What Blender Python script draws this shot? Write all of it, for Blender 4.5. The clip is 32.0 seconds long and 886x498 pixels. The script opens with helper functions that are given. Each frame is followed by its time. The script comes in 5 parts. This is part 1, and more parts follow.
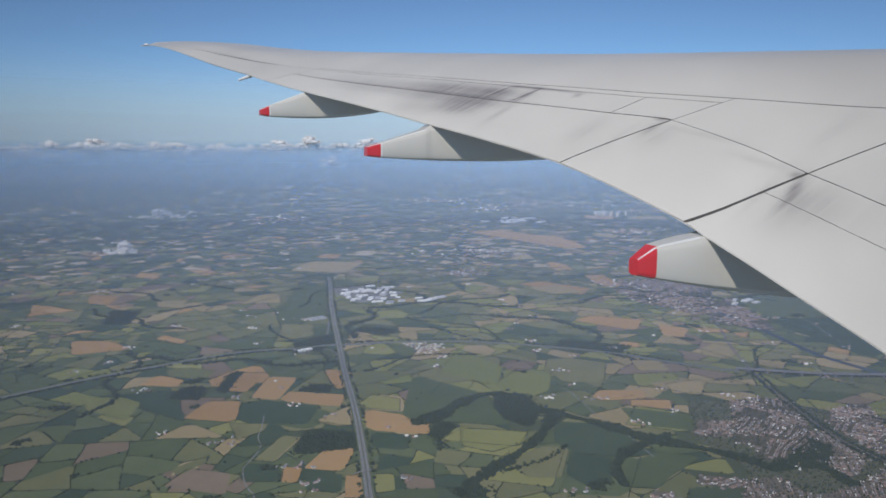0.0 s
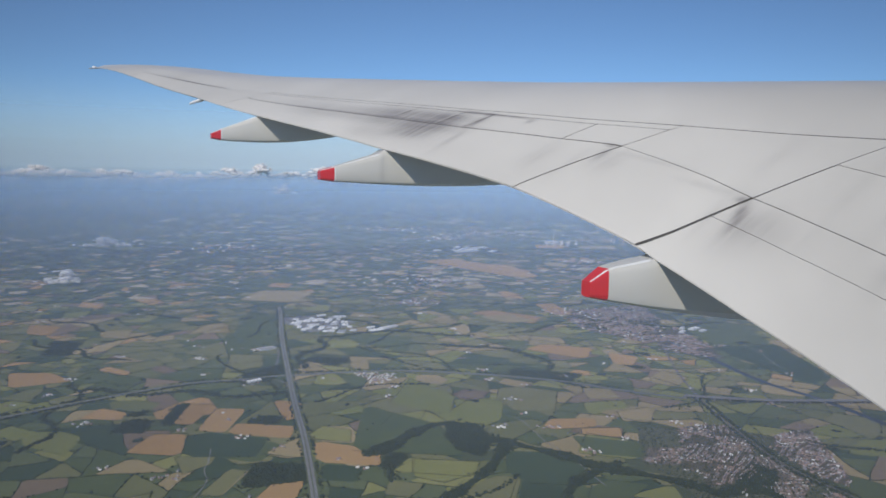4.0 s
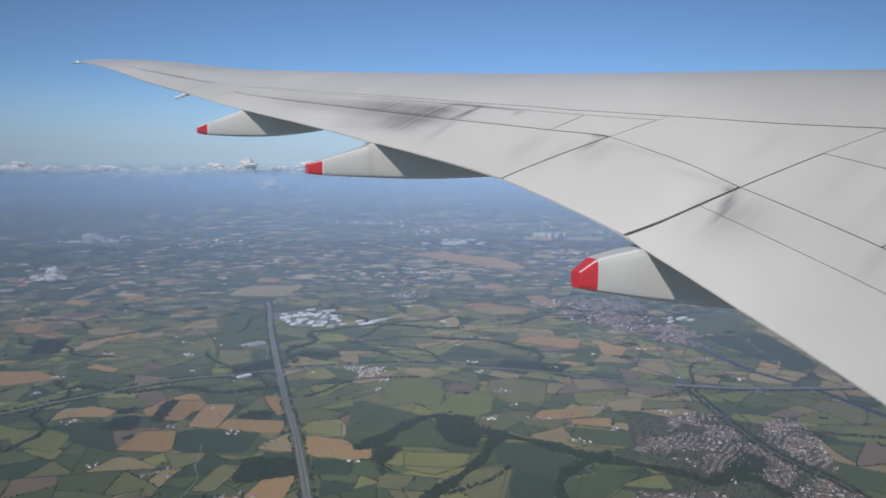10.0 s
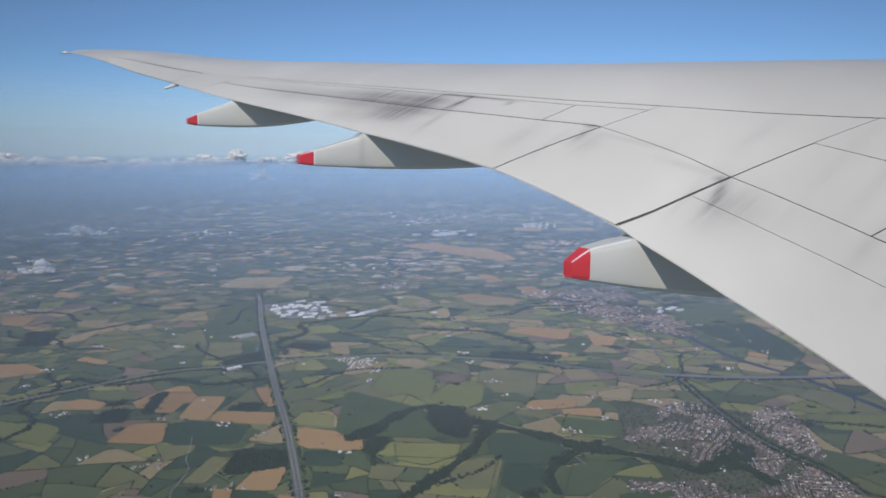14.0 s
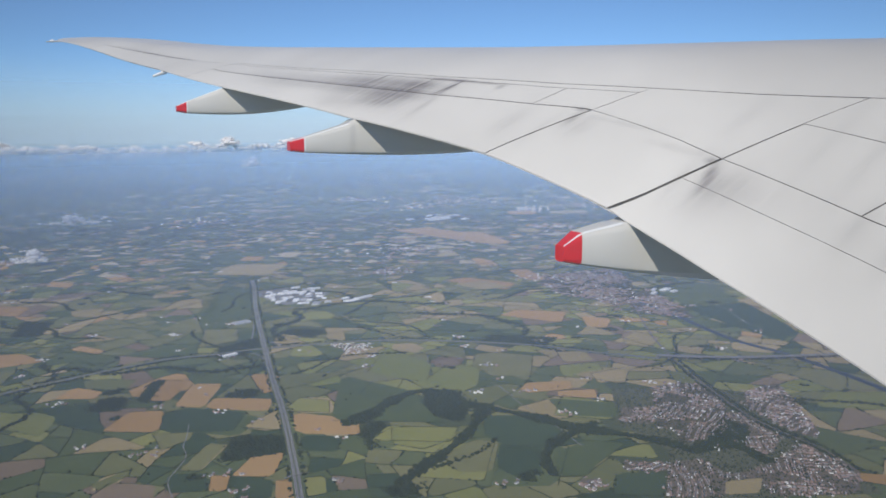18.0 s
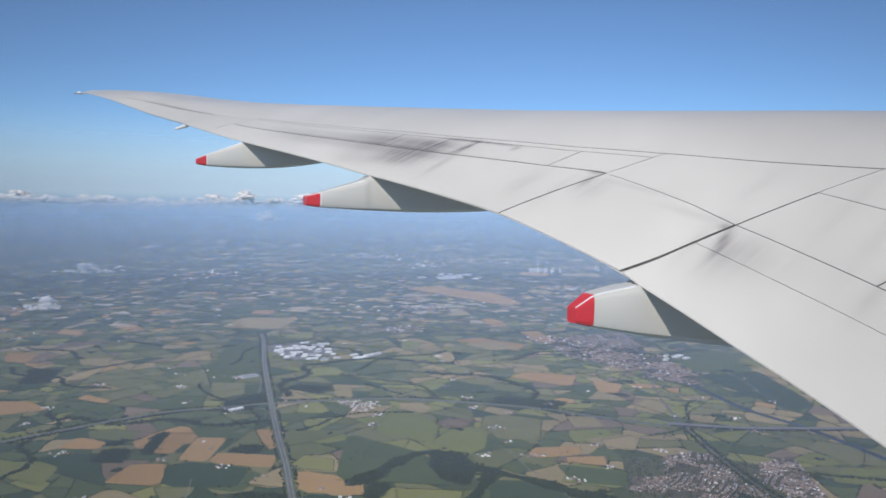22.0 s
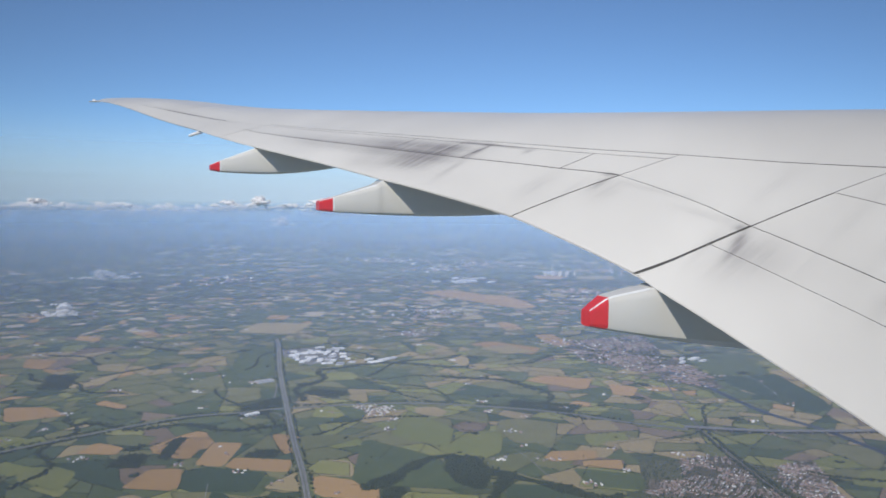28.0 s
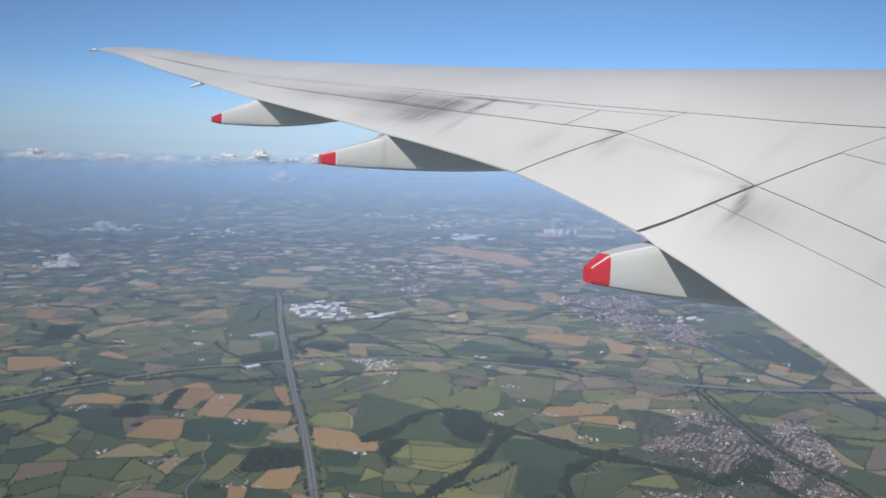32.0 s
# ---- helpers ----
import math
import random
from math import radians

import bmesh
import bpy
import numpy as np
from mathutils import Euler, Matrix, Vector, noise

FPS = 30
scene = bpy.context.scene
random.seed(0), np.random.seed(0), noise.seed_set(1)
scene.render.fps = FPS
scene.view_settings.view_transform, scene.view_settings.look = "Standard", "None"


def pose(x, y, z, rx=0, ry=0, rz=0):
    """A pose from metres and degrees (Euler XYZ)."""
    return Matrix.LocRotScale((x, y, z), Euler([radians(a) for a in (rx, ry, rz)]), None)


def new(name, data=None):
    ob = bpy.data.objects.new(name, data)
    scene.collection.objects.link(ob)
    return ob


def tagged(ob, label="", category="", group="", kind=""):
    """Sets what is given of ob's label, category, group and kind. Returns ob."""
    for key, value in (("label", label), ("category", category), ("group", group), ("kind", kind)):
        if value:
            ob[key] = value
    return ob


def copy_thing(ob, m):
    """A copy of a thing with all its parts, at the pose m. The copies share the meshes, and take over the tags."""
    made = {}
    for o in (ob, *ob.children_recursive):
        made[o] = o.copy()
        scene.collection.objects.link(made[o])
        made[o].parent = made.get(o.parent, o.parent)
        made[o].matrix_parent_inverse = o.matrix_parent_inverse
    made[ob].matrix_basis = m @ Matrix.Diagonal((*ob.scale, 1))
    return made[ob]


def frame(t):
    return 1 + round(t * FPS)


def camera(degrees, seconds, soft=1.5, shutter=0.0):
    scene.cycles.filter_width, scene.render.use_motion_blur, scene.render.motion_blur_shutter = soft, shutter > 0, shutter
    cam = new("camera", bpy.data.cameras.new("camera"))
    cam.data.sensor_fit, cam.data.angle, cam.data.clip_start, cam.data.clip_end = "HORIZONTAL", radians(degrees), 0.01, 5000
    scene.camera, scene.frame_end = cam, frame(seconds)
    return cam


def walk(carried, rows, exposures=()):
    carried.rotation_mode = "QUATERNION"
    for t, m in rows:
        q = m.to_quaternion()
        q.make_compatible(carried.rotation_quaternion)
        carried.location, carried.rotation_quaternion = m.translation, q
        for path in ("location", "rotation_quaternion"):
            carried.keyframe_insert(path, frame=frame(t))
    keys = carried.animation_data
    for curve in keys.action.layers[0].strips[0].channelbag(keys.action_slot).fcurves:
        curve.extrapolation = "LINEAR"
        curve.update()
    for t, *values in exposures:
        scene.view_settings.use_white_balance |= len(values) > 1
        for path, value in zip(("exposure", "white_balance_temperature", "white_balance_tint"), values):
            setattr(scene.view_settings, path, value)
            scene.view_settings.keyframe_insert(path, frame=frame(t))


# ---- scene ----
# Port wing of an airliner over farmland. The wing stands at its true size; the land below
# lies at one fifteenth of its size, so that its horizon fits inside the lens's reach.
EYE_HEIGHT = 100.0
PATH = [
    (0, 0.037, -0.012, 100.084, 81.954, -0.251, -19.742),
    (0.5, 0.024, -0.017, 100.061, 82.408, -0.232, -19.788),
    (1, 0.010, -0.018, 100.029, 83.073, -0.224, -19.916),
    (1.5, 0.012, -0.012, 99.994, 83.522, -0.523, -20.141),
    (2, 0.001, -0.016, 99.995, 83.669, -0.659, -20.525),
    (2.5, 0.026, 0.001, 99.984, 83.800, -0.986, -20.837),
    (3, 0.003, -0.014, 100.001, 83.819, -1.495, -21.985),
    (3.5, 0.013, -0.005, 100.005, 83.959, -1.190, -22.730),
    (5.5, 0.005, -0.014, 100.009, 84.580, -0.257, -24.317),
    (6, -0.001, -0.013, 100.007, 84.613, -0.322, -24.527),
    (6.5, -0.002, -0.003, 99.996, 84.656, -0.421, -24.592),
    (7, -0.009, -0.003, 99.983, 84.602, -0.064, -24.597),
    (7.5, -0.006, 0.005, 99.980, 84.503, -0.008, -24.583),
    (8, -0.008, -0.010, 99.991, 84.259, 0.071, -24.398),
    (8.5, 0.006, 0.004, 99.993, 84.099, -0.218, -24.182),
    (9, -0.001, -0.002, 99.983, 84.004, -0.119, -24.107),
    (9.5, 0.021, -0.003, 100.017, 83.703, -0.153, -23.939),
    (10, 0.009, 0.003, 99.999, 83.616, -0.238, -24.131),
    (10.5, 0.018, -0.002, 100.007, 83.475, -0.302, -24.253),
    (11, 0.005, 0.001, 99.996, 83.394, -0.488, -24.396),
    (11.5, -0.002, -0.005, 100.015, 83.242, -0.664, -24.404),
    (12, 0.008, 0.004, 99.999, 83.265, -0.326, -24.389),
    (12.5, 0.002, 0.008, 99.983, 83.281, -0.094, -24.484),
    (13, 0.000, 0.003, 100.013, 83.018, -0.236, -24.578),
    (13.5, -0.002, 0.009, 99.989, 83.068, -0.224, -24.717),
    (14, -0.016, 0.006, 99.990, 82.962, -0.151, -24.852),
    (14.5, 0.035, 0.015, 99.976, 82.864, -0.074, -24.839),
    (16.5, 0.019, 0.020, 99.988, 82.015, 0.343, -25.591),
    (17, 0.002, -0.001, 100.002, 81.842, 0.382, -25.514),
    (17.5, 0.011, 0.006, 99.999, 81.823, 0.479, -25.472),
    (18, 0.008, 0.005, 100.004, 81.805, 0.566, -25.405),
    (18.5, 0.001, 0.005, 100.000, 81.791, 0.467, -25.187),
    (19, 0.000, -0.000, 100.000, 81.700, -0.000, -25.000),
    (19.5, 0.021, 0.005, 99.993, 81.721, -0.006, -24.835),
    (20, -0.011, 0.000, 100.004, 81.743, -0.384, -24.777),
    (20.5, 0.008, -0.007, 100.034, 82.089, -0.730, -24.479),
    (21, -0.001, -0.018, 100.024, 83.381, -0.645, -24.358),
    (21.5, 0.005, -0.007, 100.005, 84.710, -0.991, -24.289),
    (22, -0.003, -0.004, 99.989, 86.152, -1.037, -24.356),
    (22.5, 0.011, -0.009, 100.009, 87.143, -0.903, -24.227),
    (23, -0.003, -0.003, 100.016, 88.061, -0.899, -24.143),
    (23.5, 0.023, 0.002, 99.990, 88.648, -0.882, -23.893),
    (24, -0.006, -0.004, 99.986, 88.831, -0.753, -23.866),
    (24.5, 0.033, 0.008, 99.985, 88.868, -1.385, -23.636),
    (25, 0.019, 0.009, 99.958, 88.740, -1.293, -23.557),
    (25.5, 0.021, 0.006, 99.973, 88.475, -1.055, -23.516),
    (27.5, 0.011, -0.003, 99.985, 86.937, -0.468, -23.407),
    (28, 0.018, 0.011, 99.987, 86.424, -0.492, -23.368),
    (28.5, 0.022, 0.016, 99.969, 86.243, -0.928, -23.410),
    (29, 0.023, 0.021, 99.972, 85.848, -0.883, -23.608),
    (29.5, -0.008, 0.014, 99.966, 85.494, -1.246, -23.854),
    (30, -0.006, 0.026, 99.972, 85.023, -0.923, -23.756),
    (30.5, -0.006, 0.015, 100.001, 84.474, -1.113, -23.587),
    (31, -0.028, 0.014, 99.978, 84.118, -0.788, -23.627),
    (31.5, -0.012, 0.011, 99.998, 83.563, -0.970, -23.339),
    (32, -0.006, 0.016, 99.972, 83.214, -1.306, -23.234),
]
cam = camera(59.4, 32.0, soft=1.7)
walk(cam, [(t, pose(x, y, z, rx, ry, rz)) for t, x, y, z, rx, ry, rz in PATH],
     [(0.0, -0.17), (12.0, -0.19), (14.5, -0.12), (19.0, 0.05), (23.0, 0.07), (32.0, 0.09)])

# ---- light ----
SUN_WAY = Vector((1.05, 1.0, -1.2)).normalized()      # the way the sunlight goes
sun_data = bpy.data.lights.new("sun", "SUN")
sun_data.energy, sun_data.angle, sun_data.color = 3.4, radians(0.6), (1.0, 0.95, 0.87)
sun = new("sun", sun_data)
sun.matrix_world = Matrix.Translation((0, 0, 300)) @ SUN_WAY.to_track_quat("-Z", "Y").to_matrix().to_4x4()

world = bpy.data.worlds.new("sky")
scene.world = world
world.use_nodes = True
wn, wl = world.node_tree.nodes, world.node_tree.links
sky = wn.new("ShaderNodeTexSky")
sky.sky_type, sky.sun_disc = "NISHITA", False
sky.sun_elevation = math.asin(-SUN_WAY.z)
sky.sun_rotation = radians(226.4)
sky.altitude, sky.air_density, sky.dust_density, sky.ozone_density = 5000, 1.15, 0.0, 4.0
tint = wn.new("ShaderNodeMix")
tint.data_type, tint.blend_type = "RGBA", "MULTIPLY"
tint.inputs[0].default_value, tint.inputs[7].default_value = 1.0, (0.855, 1.01, 1.09, 1.0)
wl.new(sky.outputs["Color"], tint.inputs[6])
wl.new(tint.outputs[2], wn["Background"].inputs["Color"])
wn["Background"].inputs["Strength"].default_value = 0.10


# ---- materials ----
def material(name):
    m = bpy.data.materials.new(name)
    m.use_nodes = True
    return m, m.node_tree.nodes, m.node_tree.links, m.node_tree.nodes["Principled BSDF"]


def mathnode(n, l, op, a, b=0.0, clamp=False):
    k = n.new("ShaderNodeMath")
    k.operation, k.use_clamp = op, clamp
    for slot, v in ((0, a), (1, b)):
        if isinstance(v, (int, float)):
            k.inputs[slot].default_value = v
        else:
            l.new(v, k.inputs[slot])
    return k.outputs[0]


def noise_of(n, l, scale, detail=4.0, stretch=(1, 1, 1), rough=0.55):
    co = n.new("ShaderNodeNewGeometry")
    mp = n.new("ShaderNodeMapping")
    mp.inputs["Scale"].default_value = stretch
    l.new(co.outputs["Position"], mp.inputs["Vector"])
    t = n.new("ShaderNodeTexNoise")
    t.inputs["Scale"].default_value, t.inputs["Detail"].default_value = scale, detail
    t.inputs["Roughness"].default_value = rough
    l.new(mp.outputs["Vector"], t.inputs["Vector"])
    return t.outputs["Fac"]


def ramp(n, l, fac, *stops):
    r = n.new("ShaderNodeValToRGB")
    while len(r.color_ramp.elements) < len(stops):
        r.color_ramp.elements.new(0.5)
    for e, (p, c) in zip(r.color_ramp.elements, stops):
        e.position, e.color = p, (*c, 1.0)
    l.new(fac, r.inputs["Fac"])
    return r.outputs["Color"]


def mixed(n, l, fac, a, b, mode="MIX"):
    k = n.new("ShaderNodeMix")
    k.data_type, k.blend_type = "RGBA", mode
    for slot, v in ((0, fac), (6, a), (7, b)):
        if isinstance(v, (int, float)):
            k.inputs[slot].default_value = v
        elif isinstance(v, tuple):
            k.inputs[slot].default_value = (*v, 1.0)
        else:
            l.new(v, k.inputs[slot])
    return k.outputs[2]


def bumped(n, l, bsdf, height, strength, distance):
    b = n.new("ShaderNodeBump")
    b.inputs["Strength"].default_value, b.inputs["Distance"].default_value = strength, distance
    l.new(height, b.inputs["Height"])
    l.new(b.outputs["Normal"], bsdf.inputs["Normal"])


def wing_paint(name, tone, grime):
    """Light grey aircraft paint with soot streaks blown back from the hinge lines."""
    m, n, l, b = material(name)
    broad = noise_of(n, l, 0.45, 3.0)
    fine = noise_of(n, l, 7.0, 5.0, (0.35, 1.6, 1.0))
    where, split_xyz, skewed = n.new("ShaderNodeNewGeometry"), n.new("ShaderNodeSeparateXYZ"), n.new("ShaderNodeCombineXYZ")
    l.new(where.outputs["Position"], split_xyz.inputs[0])
    l.new(mathnode(n, l, "MULTIPLY", split_xyz.outputs["X"], 0.6), skewed.inputs["X"])
    l.new(mathnode(n, l, "MULTIPLY", mathnode(n, l, "ADD", split_xyz.outputs["Y"], mathnode(n, l, "MULTIPLY", split_xyz.outputs["X"], 0.06)), 11.0), skewed.inputs["Y"])
    tex = n.new("ShaderNodeTexNoise")
    l.new(skewed.outputs[0], tex.inputs["Vector"])
    tex.inputs["Scale"].default_value, tex.inputs["Detail"].default_value, tex.inputs["Roughness"].default_value = 1.0, 4.0, 0.62
    streak = tex.outputs["Fac"]
    col = ramp(n, l, broad, (0.3, tuple(v * 0.87 for v in tone)), (0.7, tone))
    col = mixed(n, l, mathnode(n, l, "MULTIPLY", fine, 0.2), col, (0.42, 0.41, 0.40))
    geo = n.new("ShaderNodeNewGeometry")
    sep = n.new("ShaderNodeSeparateXYZ")
    l.new(geo.outputs["Position"], sep.inputs[0])
    total = None
    # metres ahead of the spoilers' hinge line, which sweeps back towards the tip
    ahead = mathnode(n, l, "ADD", mathnode(n, l, "SUBTRACT", sep.outputs["X"], 9.745), mathnode(n, l, "MULTIPLY", sep.outputs["Y"], 0.405))
    # stains: place ahead of the hinge and along the span, reach in both, depth
    for sq, so, rq, ro, depth in grime:
        dx = mathnode(n, l, "DIVIDE", mathnode(n, l, "SUBTRACT", ahead, sq), rq)
        dy = mathnode(n, l, "DIVIDE", mathnode(n, l, "SUBTRACT", sep.outputs["Y"], so), ro)
        d2 = mathnode(n, l, "ADD", mathnode(n, l, "MULTIPLY", dx, dx), mathnode(n, l, "MULTIPLY", dy, dy))
        g = mathnode(n, l, "MULTIPLY", mathnode(n, l, "POWER", 2.718, mathnode(n, l, "MULTIPLY", d2, -1.0)), depth)
        total = g if total is None else mathnode(n, l, "ADD", total, g)
    if total is not None:
        grain = mathnode(n, l, "ADD", mathnode(n, l, "MULTIPLY", mathnode(n, l, "SUBTRACT", streak, 0.5), 3.4), 0.85, True)
        s = mathnode(n, l, "MULTIPLY", total, mathnode(n, l, "ADD", mathnode(n, l, "MULTIPLY", grain, 0.62), 0.42), True)
        col = mixed(n, l, s, col, (0.125, 0.110, 0.115))
    l.new(col, b.inputs["Base Color"])
    b.inputs["Roughness"].default_value = 0.5
    b.inputs["Specular IOR Level"].default_value = 0.3
    b.inputs["Coat Weight"].default_value, b.inputs["Coat Roughness"].default_value = 0.40, 0.15
    bumped(n, l, b, noise_of(n, l, 0.9, 2.0), 0.12, 0.05)
    return m


# soot over the outer spoilers, and along their front edge
SOOT = [
    (0.20, 11.75, 0.20, 0.55, 0.62), (0.20, 12.8, 0.20, 0.9, 0.52), (0.15, 14.2, 0.16, 1.1, 0.18), (0.10, 15.8, 0.14, 1.3, 0.07), (0.455, 11.4, 0.045, 0.40, 0.80),
    (0.455, 10.75, 0.030, 0.35, 0.50), (0.39, 10.42, 0.07, 0.06, 0.50), (0.23, 11.18, 0.22, 0.06, 0.50), (0.02, 12.2, 0.06, 1.2, 0.35),
    (0.02, 15.0, 0.035, 1.6, 0.35), (0.27, 20.0, 0.05, 1.3, 0.40),
]
# streaks blown back over the outer flap
STREAKS = [
    (-0.13, 11.85, 0.13, 0.55, 0.58), (-0.34, 11.95, 0.14, 0.45, 0.50), (-0.32, 11.1, 0.22, 0.08, 0.25), (-0.12, 12.9, 0.16, 1.0, 0.36),
    (-0.45, 12.7, 0.20, 0.6, 0.22), (-0.35, 9.5, 0.30, 0.14, 0.14), (-0.10, 14.6, 0.16, 0.9, 0.22), (-0.55, 11.3, 0.25, 0.6, 0.12),
]
# smudges behind the corners of the flaperon
SMUDGES = [
    (-0.06, 8.80, 0.13, 0.05, 0.36), (-0.18, 8.65, 0.24, 0.20, 0.22), (-0.36, 6.79, 0.10, 0.05, 0.50), (-0.50, 6.72, 0.16, 0.075, 0.38), (-0.52, 6.52, 0.24, 0.30, 0.24),
    (-0.72, 6.65, 0.32, 0.26, 0.11), (-0.55, 6.1, 0.25, 0.5, 0.07), (-0.23, 6.88, 0.05, 0.08, 0.5), (0.13, 8.86, 0.04, 0.09, 0.5),
]
# brown dirt along the gaps of the flaperon
GAP_DIRT = [
    (-0.55, 7.02, 0.30, 0.05, 0.16), (0.02, 8.1, 0.05, 0.6, 0.14), (-0.16, 7.3, 0.06, 0.4, 0.16), (-0.30, 9.02, 0.35, 0.05, 0.14),
]
# thin grime inboard
GRIME = [
    (0.50, 6.0, 0.8, 0.07, 0.10), (0.35, 5.5, 0.9, 0.10, 0.12), (-0.6, 5.2, 0.25, 0.10, 0.16), (-0.75, 4.8, 0.3, 0.07, 0.14), (0.6, 7.0, 0.5, 0.10, 0.10),
]
STAINS = SOOT + STREAKS + SMUDGES + GAP_DIRT + GRIME
MAT_WING = wing_paint("wing_paint_grey", (0.70, 0.670, 0.615), STAINS)
MAT_FAIRING = wing_paint("fairing_paint_grey", (0.74, 0.712, 0.645), [(-0.85, 11.9, 0.06, 0.5, 0.2)])


def plain(name, colour, rough, metal=0.0, vary=0.12, scale=3.0):
    m, n, l, b = material(name)
    f = noise_of(n, l, scale, 4.0)
    l.new(ramp(n, l, f, (0.3, tuple(c * (1 - vary) for c in colour)), (0.7, tuple(min(1, c * (1 + vary)) for c in colour))), b.inputs["Base Color"])
    b.inputs["Roughness"].default_value, b.inputs["Metallic"].default_value = rough, metal
    return m


MAT_GAP = plain("seal_dark_rubber", (0.085, 0.078, 0.072), 0.8)
MAT_RED = plain("red_gloss_paint", (0.68, 0.022, 0.034), 0.3, vary=0.06)
MAT_TRIM = plain("white_gloss_paint", (0.80, 0.80, 0.78), 0.3, vary=0.04)
MAT_LENS = plain("clear_lens", (0.75, 0.78, 0.8), 0.1)


def land_material(name, dark, light, grain, rough=0.95, scale=0.08):
    """Crop, grass or soil: every field differs a little, with broad patches and fine grain."""
    m, n, l, b = material(name)
    info, geo = n.new("ShaderNodeObjectInfo"), n.new("ShaderNodeNewGeometry")
    own = mathnode(n, l, "FRACT", mathnode(n, l, "ADD", info.outputs["Random"], geo.outputs["Random Per Island"]))
    patch = noise_of(n, l, scale, 5.0)
    f = mathnode(n, l, "ADD", mathnode(n, l, "MULTIPLY", own, 0.7), mathnode(n, l, "MULTIPLY", mathnode(n, l, "SUBTRACT", patch, 0.35), 0.8), True)
    col = ramp(n, l, f, (0.1, dark), (0.9, light))
    fine = noise_of(n, l, grain, 5.0, (1.0, 0.3, 1.0))
    col = mixed(n, l, mathnode(n, l, "MULTIPLY", fine, 0.45), col, tuple(c * 0.55 for c in dark))
    l.new(col, b.inputs["Base Color"])
    b.inputs["Roughness"].default_value = rough
    b.inputs["Specular IOR Level"].default_value = 0.1
    bumped(n, l, b, fine, 0.5, 0.2)
    return m


LAND = {
    "pasture": land_material("pasture_green", (0.090, 0.122, 0.058), (0.164, 0.190, 0.092), 1.3),
    "meadow": land_material("meadow_green", (0.156, 0.170, 0.078), (0.264, 0.248, 0.120), 1.1),
    "bright": land_material("young_crop_green", (0.210, 0.228, 0.080), (0.332, 0.312, 0.118), 1.2),
    "straw": land_material("pale_straw", (0.320, 0.258, 0.134), (0.435, 0.342, 0.190), 0.9),
    "stubble": land_material("bleached_stubble", (0.40, 0.335, 0.235), (0.54, 0.455, 0.33), 0.9),
    "ochre": land_material("ripe_wheat", (0.400, 0.245, 0.110), (0.500, 0.325, 0.155), 0.8),
    "dark": land_material("bean_crop_dark_green", (0.052, 0.084, 0.050), (0.090, 0.126, 0.072), 1.2),
    "soil": land_material("ploughed_soil", (0.203, 0.155, 0.110), (0.294, 0.225, 0.157), 0.9),
}
MAT_GROUND = land_material("rough_grassland", (0.070, 0.092, 0.052), (0.130, 0.150, 0.085), 0.5, scale=0.02)
MAT_FOLIAGE = land_material("tree_foliage", (0.024, 0.040, 0.026), (0.052, 0.072, 0.042), 2.0, scale=0.15)
MAT_FAR_DARK = land_material("far_dark_land", (0.060, 0.080, 0.052), (0.112, 0.128, 0.078), 0.3, scale=0.01)
MAT_ASPHALT = plain("motorway_asphalt", (0.165, 0.165, 0.165), 0.9, scale=0.4)
MAT_VERGE = plain("grass_verge", (0.10, 0.12, 0.06), 0.95, scale=0.4)
MAT_LINE = plain("road_paint", (0.55, 0.55, 0.53), 0.8)
MAT_WATER = plain("canal_water", (0.030, 0.042, 0.055), 0.6, scale=0.05)
MAT_BRICK = plain("house_brick", (0.30, 0.20, 0.16), 0.9, vary=0.25, scale=0.6)
MAT_RENDER = plain("pale_render", (0.62, 0.60, 0.56), 0.9, vary=0.2, scale=0.6)
MAT_TILES = plain("roof_tiles", (0.33, 0.235, 0.21), 0.9, vary=0.25, scale=0.5)
MAT_SLATE = plain("roof_slate", (0.26, 0.25, 0.255), 0.8, vary=0.3, scale=0.5)
MAT_SHED_ROOF, n, l, b = material("shed_roof_sheet")
l.new(ramp(n, l, n.new("ShaderNodeObjectInfo").outputs["Random"], (0.0, (0.30, 0.30, 0.31)), (0.25, (0.60, 0.59, 0.58)), (0.5, (0.80, 0.79, 0.77)), (1.0, (0.88, 0.86, 0.83))), b.inputs["Base Color"])
b.inputs["Roughness"].default_value = 0.55
MAT_SHED_WALL = plain("shed_wall_sheet", (0.50, 0.52, 0.55), 0.6, vary=0.15, scale=0.3)
MAT_YARD = plain("concrete_yard", (0.21, 0.205, 0.195), 0.9, vary=0.3, scale=0.2)
MAT_CONCRETE = plain("concrete", (0.205, 0.20, 0.19), 0.9, vary=0.15, scale=0.3)


